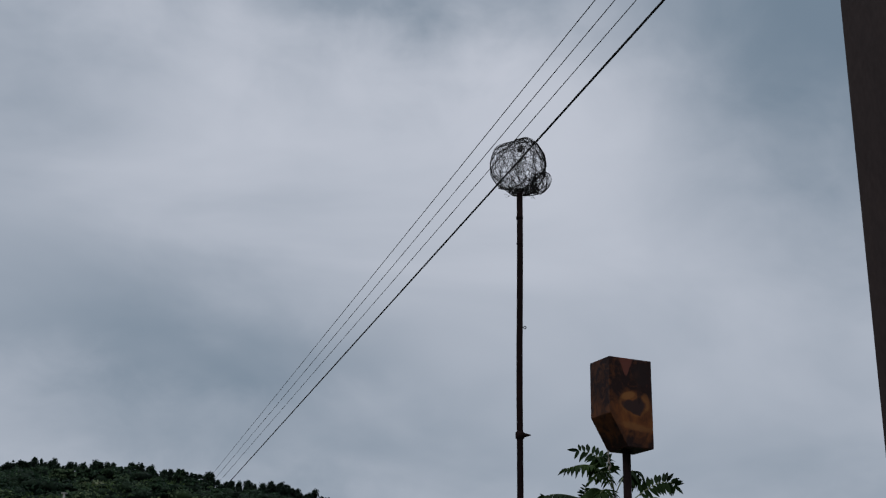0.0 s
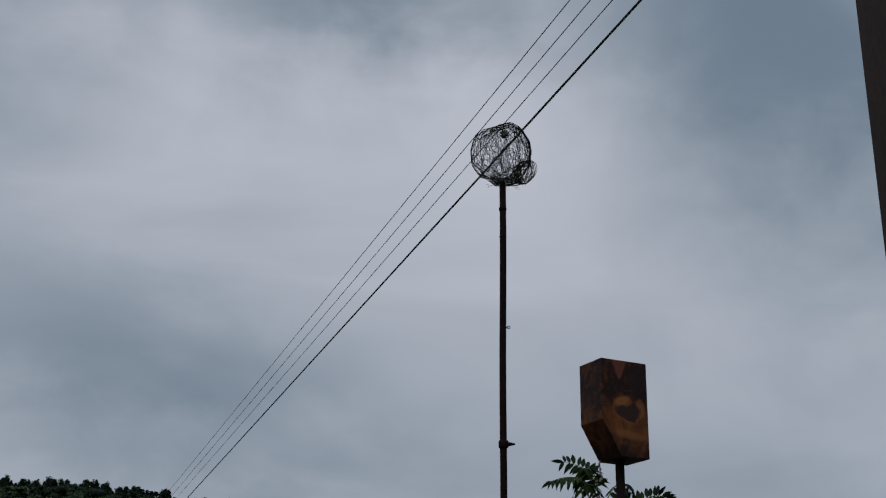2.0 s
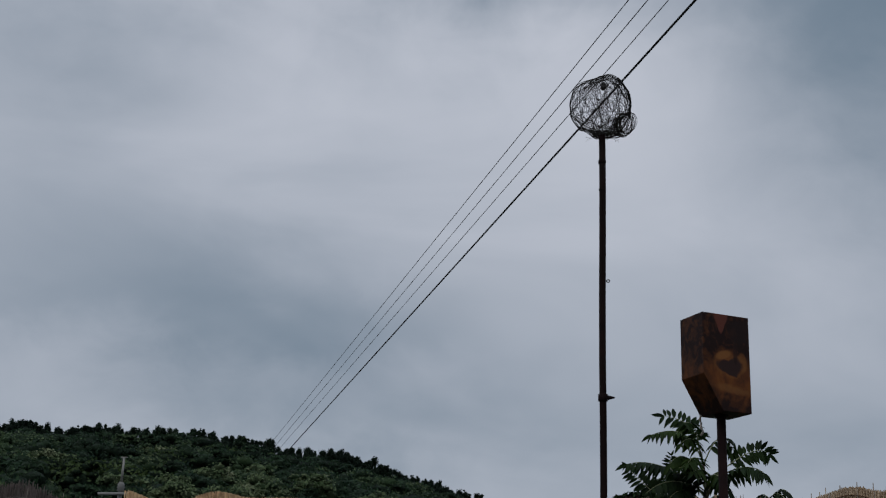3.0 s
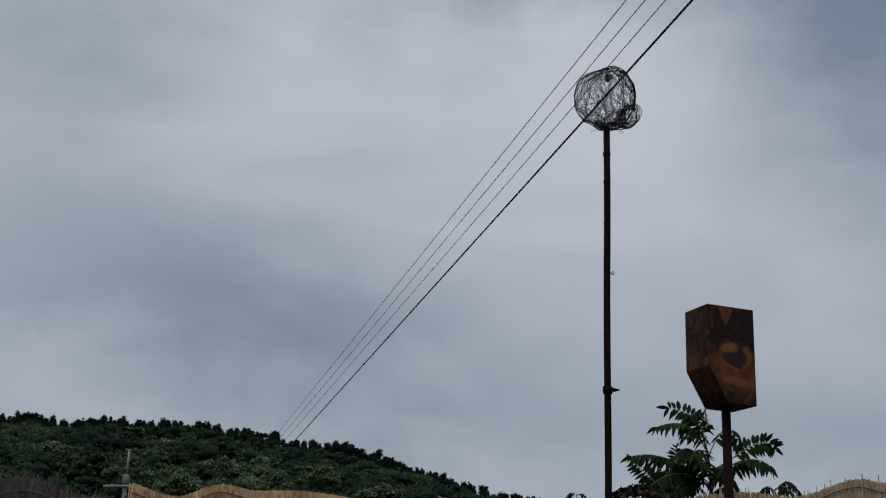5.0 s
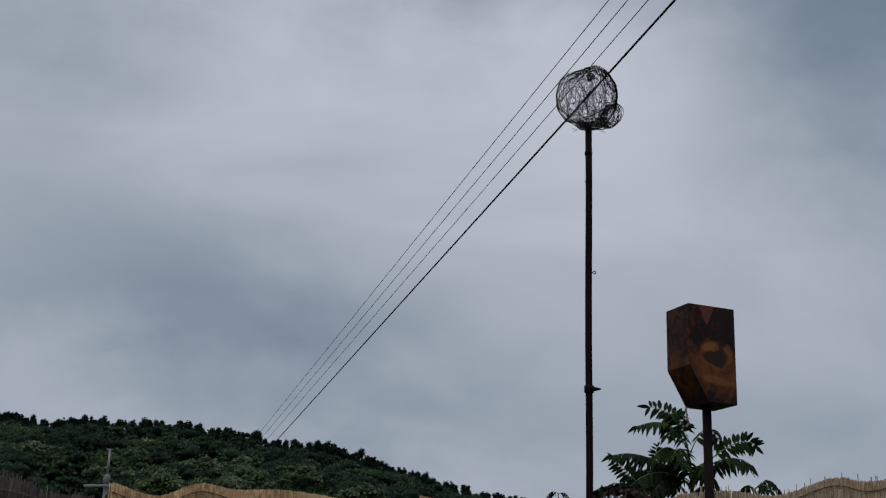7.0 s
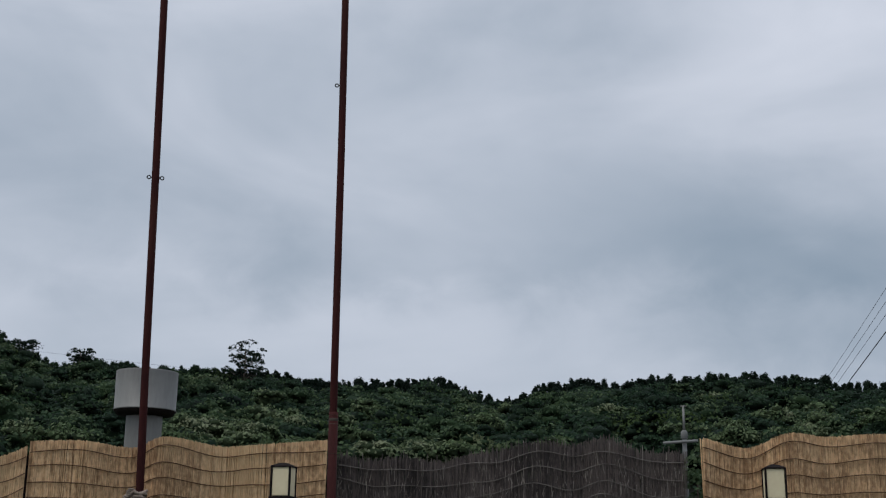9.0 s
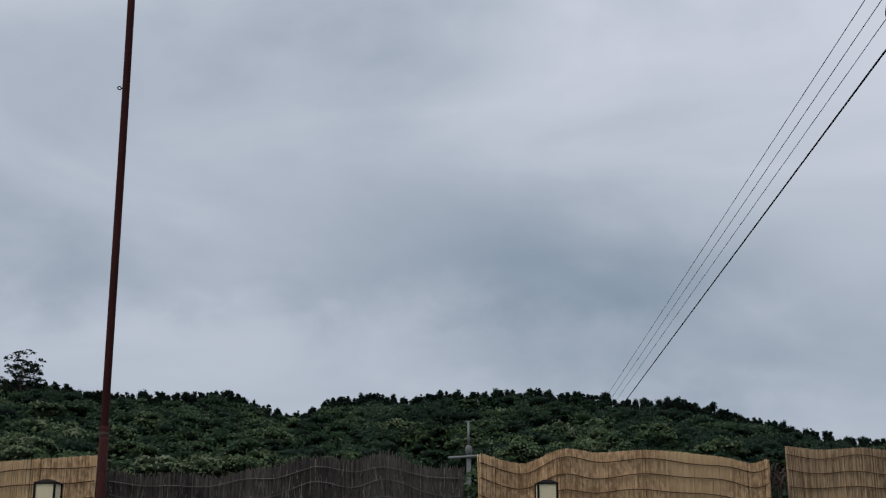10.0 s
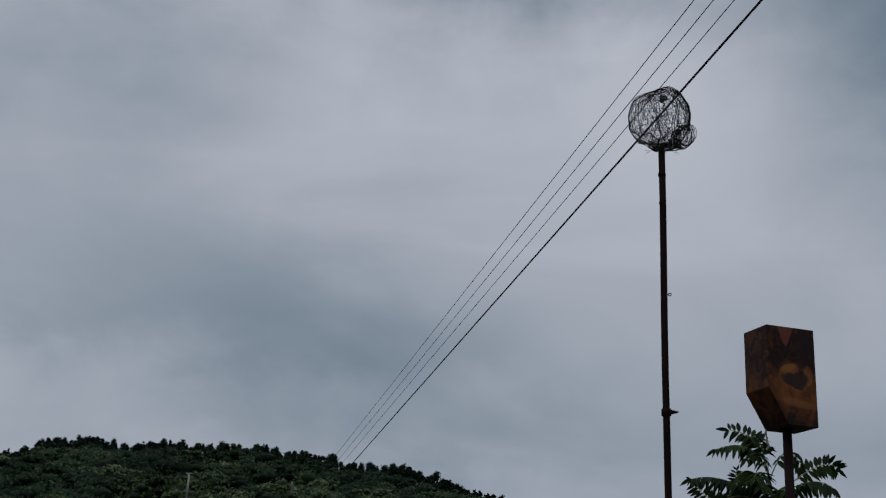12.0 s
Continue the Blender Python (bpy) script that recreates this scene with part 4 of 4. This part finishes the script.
part("neck", mesh_of("neck", v, f, M_ZINC, True), None, vent)
v, f = lathe([(R_D + 0.003, zb + 0.012), (R_D + 0.003, zb + 0.002), (R_D - 0.035, zb - 0.05), (R_N + 0.015, zb - 0.065), (R_N + 0.005, zb - 0.05)], 48)
part("skirt", mesh_of("skirt", v, f, M_FRAME, True), None, vent, "black underside flange")
part("seam", box_bm(0.012, 0.006, zb - 0.1, 0.001, (0.5 * R_N, -0.868 * R_N, (zb - 0.1) / 2)), M_ZINC, vent)

# ---- utility pole behind the fence ----
UR = 33.0
up0 = at(19.32, 0, UR)
upole = thing("utility_pole", (up0.x, up0.y, 0), "grey concrete utility pole with short crossarm and mast", "utility pole")
zx, zi, zm = at(0, 5.67, UR).z, at(0, 5.96, UR).z, at(0, 7.29, UR).z
part("shaft", tubes("shaft", [([(0, 0, 0), (0, 0, zx - 0.6), (0, 0, zi)], [0.095, 0.066, 0.055], 16, False)], M_CONCRETE), None, upole)
part("mast", tubes("mast", [([(0, 0, zi), (0, 0, zm)], [0.034, 0.028], 10, False)], M_ZINC), None, upole)
v, f = lathe([(0.05, zi - 0.10), (0.10, zi - 0.08), (0.075, zi - 0.03), (0.11, zi + 0.0), (0.08, zi + 0.05), (0.095, zi + 0.08), (0.05, zi + 0.14)], 18)
part("insulator", mesh_of("insulator", v, f, M_CONCRETE, True), None, upole)
part("mast_tip", box_bm(0.16, 0.05, 0.03, 0.004, (0, 0, zm)), M_ZINC, upole)
cx = Vector((math.cos(radians(19.2)), math.sin(radians(19.2)), 0.06))
part("crossarm", tubes("crossarm", [([cx * -0.52 + Vector((0, -0.1, zx)), cx * 0.38 + Vector((0, -0.1, zx))], 0.036, 8, False)], M_CONCRETE), None, upole)


# ---- sumac sapling behind the fence ----
def frond_data(points, depth, pairs, leaf, facing, droop, rng, back):
    """A pinnate leaf through base, crown and tip of its arch. facing: 0 lies level, 1 turns its blade to the yard.
    Returns the midrib's path and the leaflets' vertices, fifteen each, and faces."""
    a, m, b = (Vector(p) for p in points)
    ctrl = m * 2 - (a + b) * 0.5
    n = 18
    path = []
    for i in range(n + 1):
        u = i / n
        path.append(a * (1 - u) ** 2 + ctrl * 2 * u * (1 - u) + b * u * u + back * depth * u)
    verts, faces = [], []

    def leaflet(p, d, rib, length, width, sag):
        d = d.normalized()
        side = rib - d * rib.dot(d)
        side = side.normalized() if side.length > 0.05 else d.orthogonal().normalized()
        nrm = side.cross(d).normalized()
        if nrm.z < 0:
            nrm = -nrm
        o = len(verts)
        for u, w in ((0, 0.22), (0.20, 0.86), (0.45, 1.0), (0.76, 0.62), (1, 0.03)):
            c = p + d * length * u * (1 - 0.12 * u * sag) + Vector((0, 0, -sag * length * u * u))
            verts.extend((c - side * width * w + nrm * width * 0.45 * w, c, c + side * width * w + nrm * width * 0.45 * w))
        for k in range(4):
            for j in range(2):
                q = o + k * 3 + j
                faces.append((q, q + 1, q + 4, q + 3))

    for i in range(pairs):
        u = 0.24 + 0.74 * i / (pairs - 1)
        k = u * n
        lo = min(int(k), n - 1)
        p = path[lo].lerp(path[lo + 1], k - lo)
        d = (path[lo + 1] - path[lo]).normalized()
        level = d.cross(Vector((0, 0, 1))).normalized()
        flat = d.cross(back).normalized()
        if flat.dot(level) < 0:
            flat = -flat
        across = (level * (1 - facing) + flat * facing).normalized()
        size = leaf * (0.70 + 0.42 * math.sin(math.pi * min(1.0, 0.12 + u * 0.80))) * rng.uniform(0.88, 1.12)
        for s in (-1, 1):
            w = across * s + d * rng.uniform(0.30, 0.55) + Vector((0, 0, -droop * rng.uniform(0.6, 1.3))) + back * rng.gauss(0, 0.12)
            leaflet(p + d * rng.uniform(-0.008, 0.008), w, d, size, size * rng.uniform(0.145, 0.180), droop * rng.uniform(0.2, 0.7))
    leaflet(path[-1], path[-1] - path[-2] + Vector((0, 0, -0.2 * droop)) * 0.02, back.cross(path[-1] - path[-2]).normalized(), leaf * 0.95, leaf * 0.15, 0.3 * droop)
    return path, verts, faces


def leaflets(rib, verts, faces, single):
    """Hangs the leaflets on their midrib, one by one or joined. Returns how many there are."""
    k = len(verts) // 15
    if not single:
        part("leaf_frond", mesh_of("leaflets", verts, faces, M_SUMAC, True), None, rib)["kind"] = "stuff"
        return k
    own = [tuple(q) for q in faces[:8]]
    for i in range(k):
        part("leaflet", mesh_of("leaflet", verts[i * 15:i * 15 + 15], own, M_SUMAC, True), None, rib)
    return k


def build_sumac():
    rng = random.Random(5)
    R = 10.6
    base = at(-7.05, 0, R)
    root = thing("sumac_tree", (base.x, base.y, 0), "young sumac with long drooping pinnate leaves behind fence", "tree")
    rgt = Vector((math.cos(radians(-7.05)), math.sin(radians(-7.05)), 0))
    back = Vector((-rgt.y, rgt.x, 0))
    z0 = at(0, 6.0, R).z

    def loc(sx, sz, depth=0.0):
        return rgt * sx + back * depth + Vector((0, 0, z0 + sz))

    stem = [(0, 0, 0), loc(-0.03, -0.9), loc(0.02, -0.1), loc(0.045, 0.12), loc(0.03, 0.33), loc(0.01, 0.47), loc(-0.01, 0.53)]
    side = [loc(0.03, 0.05), loc(0.07, 0.16), loc(0.12, 0.27)]
    low = [loc(-0.02, -0.5), loc(-0.16, -0.2), loc(-0.28, 0.02)]
    part("trunk", tubes("trunk", [(stem, [0.035, 0.03, 0.022, 0.016, 0.011, 0.008, 0.004], 10, False), (side, [0.012, 0.010, 0.006], 8, False), (low, [0.014, 0.010, 0.006], 8, False)], M_BARK), None, root)
    # base, crown and tip of each arch (across, up), then depth of the tip, pairs, leaflet length, facing, droop
    leaves = (
        ((0.00, 0.44), (-0.07, 0.69), (-0.30, 0.80), 0.05, 8, 0.112, 0.70, 0.15),
        ((0.00, 0.45), (-0.15, 0.63), (-0.40, 0.60), -0.15, 9, 0.100, 0.15, 0.75),
        ((-0.01, 0.50), (-0.04, 0.66), (-0.13, 0.67), -0.35, 7, 0.110, 0.25, 0.55),
        ((0.03, 0.38), (0.17, 0.605), (0.29, 0.49), 0.10, 6, 0.120, 0.35, 0.75),
        ((0.02, 0.42), (-0.05, 0.56), (-0.16, 0.50), -0.30, 7, 0.100, 0.10, 0.85),
        ((0.11, 0.27), (0.40, 0.480), (0.57, 0.475), 0.05, 9, 0.105, 0.80, 0.25),
        ((0.11, 0.24), (0.34, 0.345), (0.51, 0.285), -0.15, 7, 0.115, 0.30, 0.85),
        ((0.02, 0.26), (-0.12, 0.42), (-0.25, 0.34), -0.25, 8, 0.115, 0.15, 0.80),
        ((0.05, 0.14), (-0.31, 0.35), (-0.61, 0.36), -0.10, 12, 0.110, 0.12, 0.70),
        ((-0.25, 0.03), (-0.43, 0.175), (-0.60, 0.345), 0.10, 9, 0.105, 0.95, 0.15),
        ((0.05, 0.12), (-0.21, 0.215), (-0.45, 0.09), -0.30, 11, 0.115, 0.12, 0.80),
        ((0.04, 0.10), (-0.16, 0.29), (-0.38, 0.27), 0.25, 10, 0.110, 0.15, 0.70),
        ((-0.05, -0.02), (-0.30, 0.12), (-0.52, 0.02), -0.10, 9, 0.110, 0.20, 0.70),
        ((0.03, 0.12), (0.02, 0.28), (-0.06, 0.26), -0.40, 7, 0.115, 0.20, 0.70),
        ((0.04, 0.10), (0.12, 0.22), (0.22, 0.12), -0.30, 7, 0.110, 0.20, 0.90),
        ((0.04, 0.05), (0.16, 0.13), (0.30, 0.04), 0.15, 8, 0.110, 0.20, 0.80),
        ((0.02, 0.00), (-0.12, 0.14), (-0.26, 0.05), -0.30, 8, 0.115, 0.20, 0.75),
        ((0.03, 0.20), (-0.10, 0.33), (-0.20, 0.24), 0.15, 8, 0.110, 0.20, 0.70),
        ((-0.10, 0.02), (-0.26, 0.20), (-0.46, 0.22), 0.20, 9, 0.110, 0.30, 0.60),
        ((0.05, 0.18), (0.14, 0.33), (0.26, 0.30), 0.25, 7, 0.105, 0.20, 0.80),
        ((0.03, 0.30), (-0.03, 0.40), (-0.10, 0.33), -0.40, 7, 0.105, 0.25, 0.60),
        ((0.04, 0.15), (-0.05, 0.30), (-0.17, 0.30), -0.35, 8, 0.105, 0.30, 0.60),
        ((0.04, 0.08), (-0.10, 0.20), (-0.30, 0.17), -0.20, 9, 0.105, 0.30, 0.60),
        ((0.04, 0.16), (0.09, 0.26), (0.17, 0.20), -0.40, 7, 0.105, 0.30, 0.60),
        ((-0.22, 0.27), (-0.25, 0.37), (-0.24, 0.45), 0.02, 4, 0.060, 0.80, 0.10),
    )
    grown = 0
    for a, m, b, dep, pairs, leaf, facing, droop in leaves:
        path, v, f = frond_data((loc(*a), loc(*m), loc(*b)), dep, pairs + 3, leaf * 1.04, facing, droop, rng, back)
        rib = part("frond", tubes("frond", [(path, [0.0062 - 0.0042 * i / 18 for i in range(19)], 5, False)], M_STALK), None, root, "drooping pinnate leaf")
        grown += leaflets(rib, v, f, grown < 280)

    # a smaller shoot beside it
    sb = at(-10.0, 0, R)
    shoot = thing("sumac_shoot", (sb.x, sb.y, 0), "small sumac shoot rising over the reed fence", "plant")
    here = Vector((sb.x, sb.y, 0)) - Vector((base.x, base.y, 0))
    part("trunk", tubes("trunk", [([(0, 0, 0), loc(0.50, -0.6) - here, loc(0.545, 0.09) - here], [0.012, 0.009, 0.005], 8, False)], M_BARK), None, shoot)
    for m, b, dep, droop in (((0.65, 0.175), (0.74, 0.11), 0.0, 0.7), ((0.61, 0.13), (0.67, 0.08), -0.15, 0.8), ((0.50, 0.14), (0.44, 0.06), 0.1, 0.8)):
        path, v, f = frond_data((loc(0.545, 0.08) - here, loc(*m) - here, loc(*b) - here), dep, 6, 0.095, 0.2, droop, rng, back)
        rib = part("frond", tubes("frond", [(path, 0.003, 5, False)], M_STALK), None, shoot, "small pinnate leaf")
        leaflets(rib, v, f, True)


build_sumac()


# ---- single trees on the skyline ----
def skyline_tree(azimuth, elevation, r, height, spread, seed, sparse, label):
    rng = np.random.default_rng(seed)
    rr = random.Random(seed)
    top = at(azimuth, elevation, r)
    z0 = hill_z(azimuth, r)
    root = thing("tree", (top.x, top.y, z0), label, "tree", "skyline trees")
    h = top.z - z0
    runs = [([(0, 0, 0), (0.1, 0, h * 0.5), (0, 0.1, h * 0.93)], [0.16, 0.10, 0.03], 8, False)]
    cards = []
    for i in range(sparse):
        zb = h - height * rr.uniform(0.15, 0.95)
        w = rr.uniform(0, 6.28)
        reach = spread * rr.uniform(0.45, 1.0) * (0.55 + 0.45 * (h - zb) / height)
        tip = Vector((math.cos(w) * reach, math.sin(w) * reach, min(zb + reach * rr.uniform(0.3, 0.9), h)))
        runs.append(([(0, 0, zb - 0.3), tip * 0.5 + Vector((0, 0, zb * 0.5 - 0.1)), tip], [0.05, 0.03, 0.012], 5, False))
        cards.append(crown_cards(rng, np.array(tip), 0.72, 0.6, 60, 0.16, 4))
    part("trunk", tubes("trunk", runs, M_BARK), None, root)
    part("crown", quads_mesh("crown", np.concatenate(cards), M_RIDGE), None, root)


skyline_tree(39.65, 9.86, 165, 7.2, 3.2, 3, 58, "thin open-crowned tree standing above the ridge")
skyline_tree(47.05, 9.30, 165, 5.6, 2.3, 4, 40, "open leafy tree on the ridge line")
skyline_tree(49.5, 9.55, 165, 7.0, 3.0, 5, 60, "open leafy tree on the ridge line")


# ---- dry growth and small plants by the fences ----
def dry_clump(azimuth, elevation, r, width, height, seed, label):
    """Arching dry runners that spill over the back of the fence."""
    rng = random.Random(seed)
    c = at(azimuth, elevation, r)
    rgt = Vector((math.cos(radians(azimuth)), math.sin(radians(azimuth)), 0))
    back = Vector((-rgt.y, rgt.x, 0))
    root = thing("dry_vine", (c.x, c.y, 0), label, "vine")
    runs = [([(0, 0, 0), (0.02, 0, c.z * 0.5), (0, 0, c.z - 0.1)], [0.02, 0.016, 0.012], 6, False)]
    for i in range(120):
        start = rgt * (rng.uniform(-1, 1) * width * 0.45) + back * rng.uniform(-0.15, 0.15) + Vector((0, 0, c.z - 0.14 + rng.uniform(0, 0.08)))
        end = start + rgt * (rng.choice((-1, 1)) * rng.uniform(0.08, 0.35) * width) + back * rng.uniform(-0.12, 0.12) + Vector((0, 0, -rng.uniform(0.0, 0.12)))
        rise = rng.uniform(0.1, 0.75) * height
        bend = rng.uniform(-0.02, 0.02)
        path = [start.lerp(end, k / 8) + Vector((0, 0, rise * 4 * (k / 8) * (1 - k / 8) + bend * math.sin(k * 1.7))) for k in range(9)]
        runs.append((path, rng.choice((0.0018, 0.0026, 0.0036)), 4, False))
    part("runner_tangle", tubes("runner_tangle", runs, M_DRY), None, root)["kind"] = "stuff"
    # withered leaves heaped over the runners, greener on top
    nr = np.random.default_rng(seed)
    heads = [np.array(rgt * (width * (i / 8 - 0.5)) + back * rng.uniform(-0.1, 0.1) + Vector((0, 0, c.z - 0.10 + height * 0.55 * math.sin(math.pi * (i + 0.5) / 9)))) for i in range(9)]
    dead = [crown_cards(nr, h, width * 0.16, height * 0.45, 90, 0.022, 6) for h in heads]
    green = [crown_cards(nr, h + np.array((0, 0, height * 0.22)), width * 0.14, height * 0.3, 45, 0.024, 5) for h in heads]
    part("withered_leaves", quads_mesh("withered_leaves", np.concatenate(dead), M_DRY), None, root, "brown withered leaves")["kind"] = "stuff"
    part("green_leaves", quads_mesh("green_leaves", np.concatenate(green), M_SUMAC), None, root, "small dark green leaves")["kind"] = "stuff"


def leafy_bush(azimuth, elevation, r, width, seed, label):
    """A bush of crowded leaves on a few stems, seen between the ends of two fences."""
    rng = np.random.default_rng(seed)
    c = at(azimuth, elevation, r)
    root = thing("bush", (c.x, c.y, 0), label, "bush")
    heads = [np.array((rng.uniform(-0.5, 0.5) * width, rng.uniform(-0.3, 0.3) * width, c.z - 0.18 - 0.24 * i)) for i in range(7)]
    runs = [([(0, 0, 0), Vector(h) * 0.5, Vector(h)], [0.03, 0.02, 0.008], 6, False) for h in heads]
    part("trunk", tubes("trunk", runs, M_BARK), None, root)
    part("crown", quads_mesh("crown", np.concatenate([crown_cards(rng, h, 0.30, 0.26, 420, 0.035, 9) for h in heads]), M_LIGHT), None, root)["kind"] = "stuff"


leafy_bush(19.3, 5.5, 13.5, 0.55, 21, "green leafy bush filling the gap between two fences")
dry_clump(-4.1, 6.45, 10.1, 0.40, 0.14, 8, "withered brown vine heaped behind the reed fence")
dry_clump(-6.42, 5.75, 9.7, 0.14, 0.08, 9, "leafy vine in the gap between two fences")
dry_clump(5.5, 5.2, 9.6, 0.3, 0.10, 10, "green undergrowth in the gap between two fences")

def sapling_tip(azimuth, elevation, r, reach, label):
    """The tip of a slim sapling with a few drooping leaves."""
    c = at(azimuth, elevation, r)
    root = thing("sapling", (c.x, c.y, 0), label, "plant")
    rgt = Vector((math.cos(radians(azimuth)), math.sin(radians(azimuth)), 0))
    back = Vector((-rgt.y, rgt.x, 0))
    rng = random.Random(31)
    part("trunk", tubes("trunk", [([(0, 0, 0), rgt * 0.02 + Vector((0, 0, c.z - 0.3)), (0, 0, c.z - 0.01)], [0.014, 0.009, 0.004], 8, False)], M_BARK), None, root)
    for k, (side, low, dep) in enumerate(((-1, 0.0, 0.05), (1, 0.01, -0.05), (-0.9, 0.07, -0.06), (1.1, 0.08, 0.06), (-1.1, 0.14, 0.04), (1.0, 0.15, -0.04))):
        a = Vector((0, 0, c.z - 0.02 - low))
        path, v, f = frond_data((a, a + rgt * (side * reach * 0.55) + Vector((0, 0, 0.018)), a + rgt * (side * reach) - Vector((0, 0, 0.05))), dep, 6, 0.050, 0.2, 0.8, rng, back)
        rib = part("frond", tubes("frond", [(path, 0.0022, 5, False)], M_STALK), None, root, "small drooping leaf")
        leaflets(rib, v, f, True)


sapling_tip(-1.22, 6.30, 11.5, 0.105, "slim sapling with drooping leaves behind the old fence")

a0, a1 = at(48.6, 9.05, 60), at(41.5, 8.62, 60)
span = a1 - a0
ob = new("overhead_cable", tubes("overhead_cable", [([a0 + span * (-0.6 + 2.0 * i / 20) for i in range(21)], 0.0045, 5, False)], M_CABLE))
tagged(ob, "thin far wire crossing behind the ventilator", "cable", "overhead lines")

# a dry tendril hangs from the low corner of the box
hang = []
for i in range(14):
    u = i / 13
    hang.append((-HALF_X + CUT - 0.012 + 0.02 * u + 0.010 * math.sin(u * 17), HALF_Y - 0.01 + 0.01 * math.cos(u * 13), BOX_Z0 + 0.03 - 0.17 * u))
part("hanging_tendril", tubes("hanging_tendril", [(hang, [0.004 + 0.006 * abs(math.sin(i * 1.9)) for i in range(14)], 6, False)], M_BLEACHED), None, box_root)
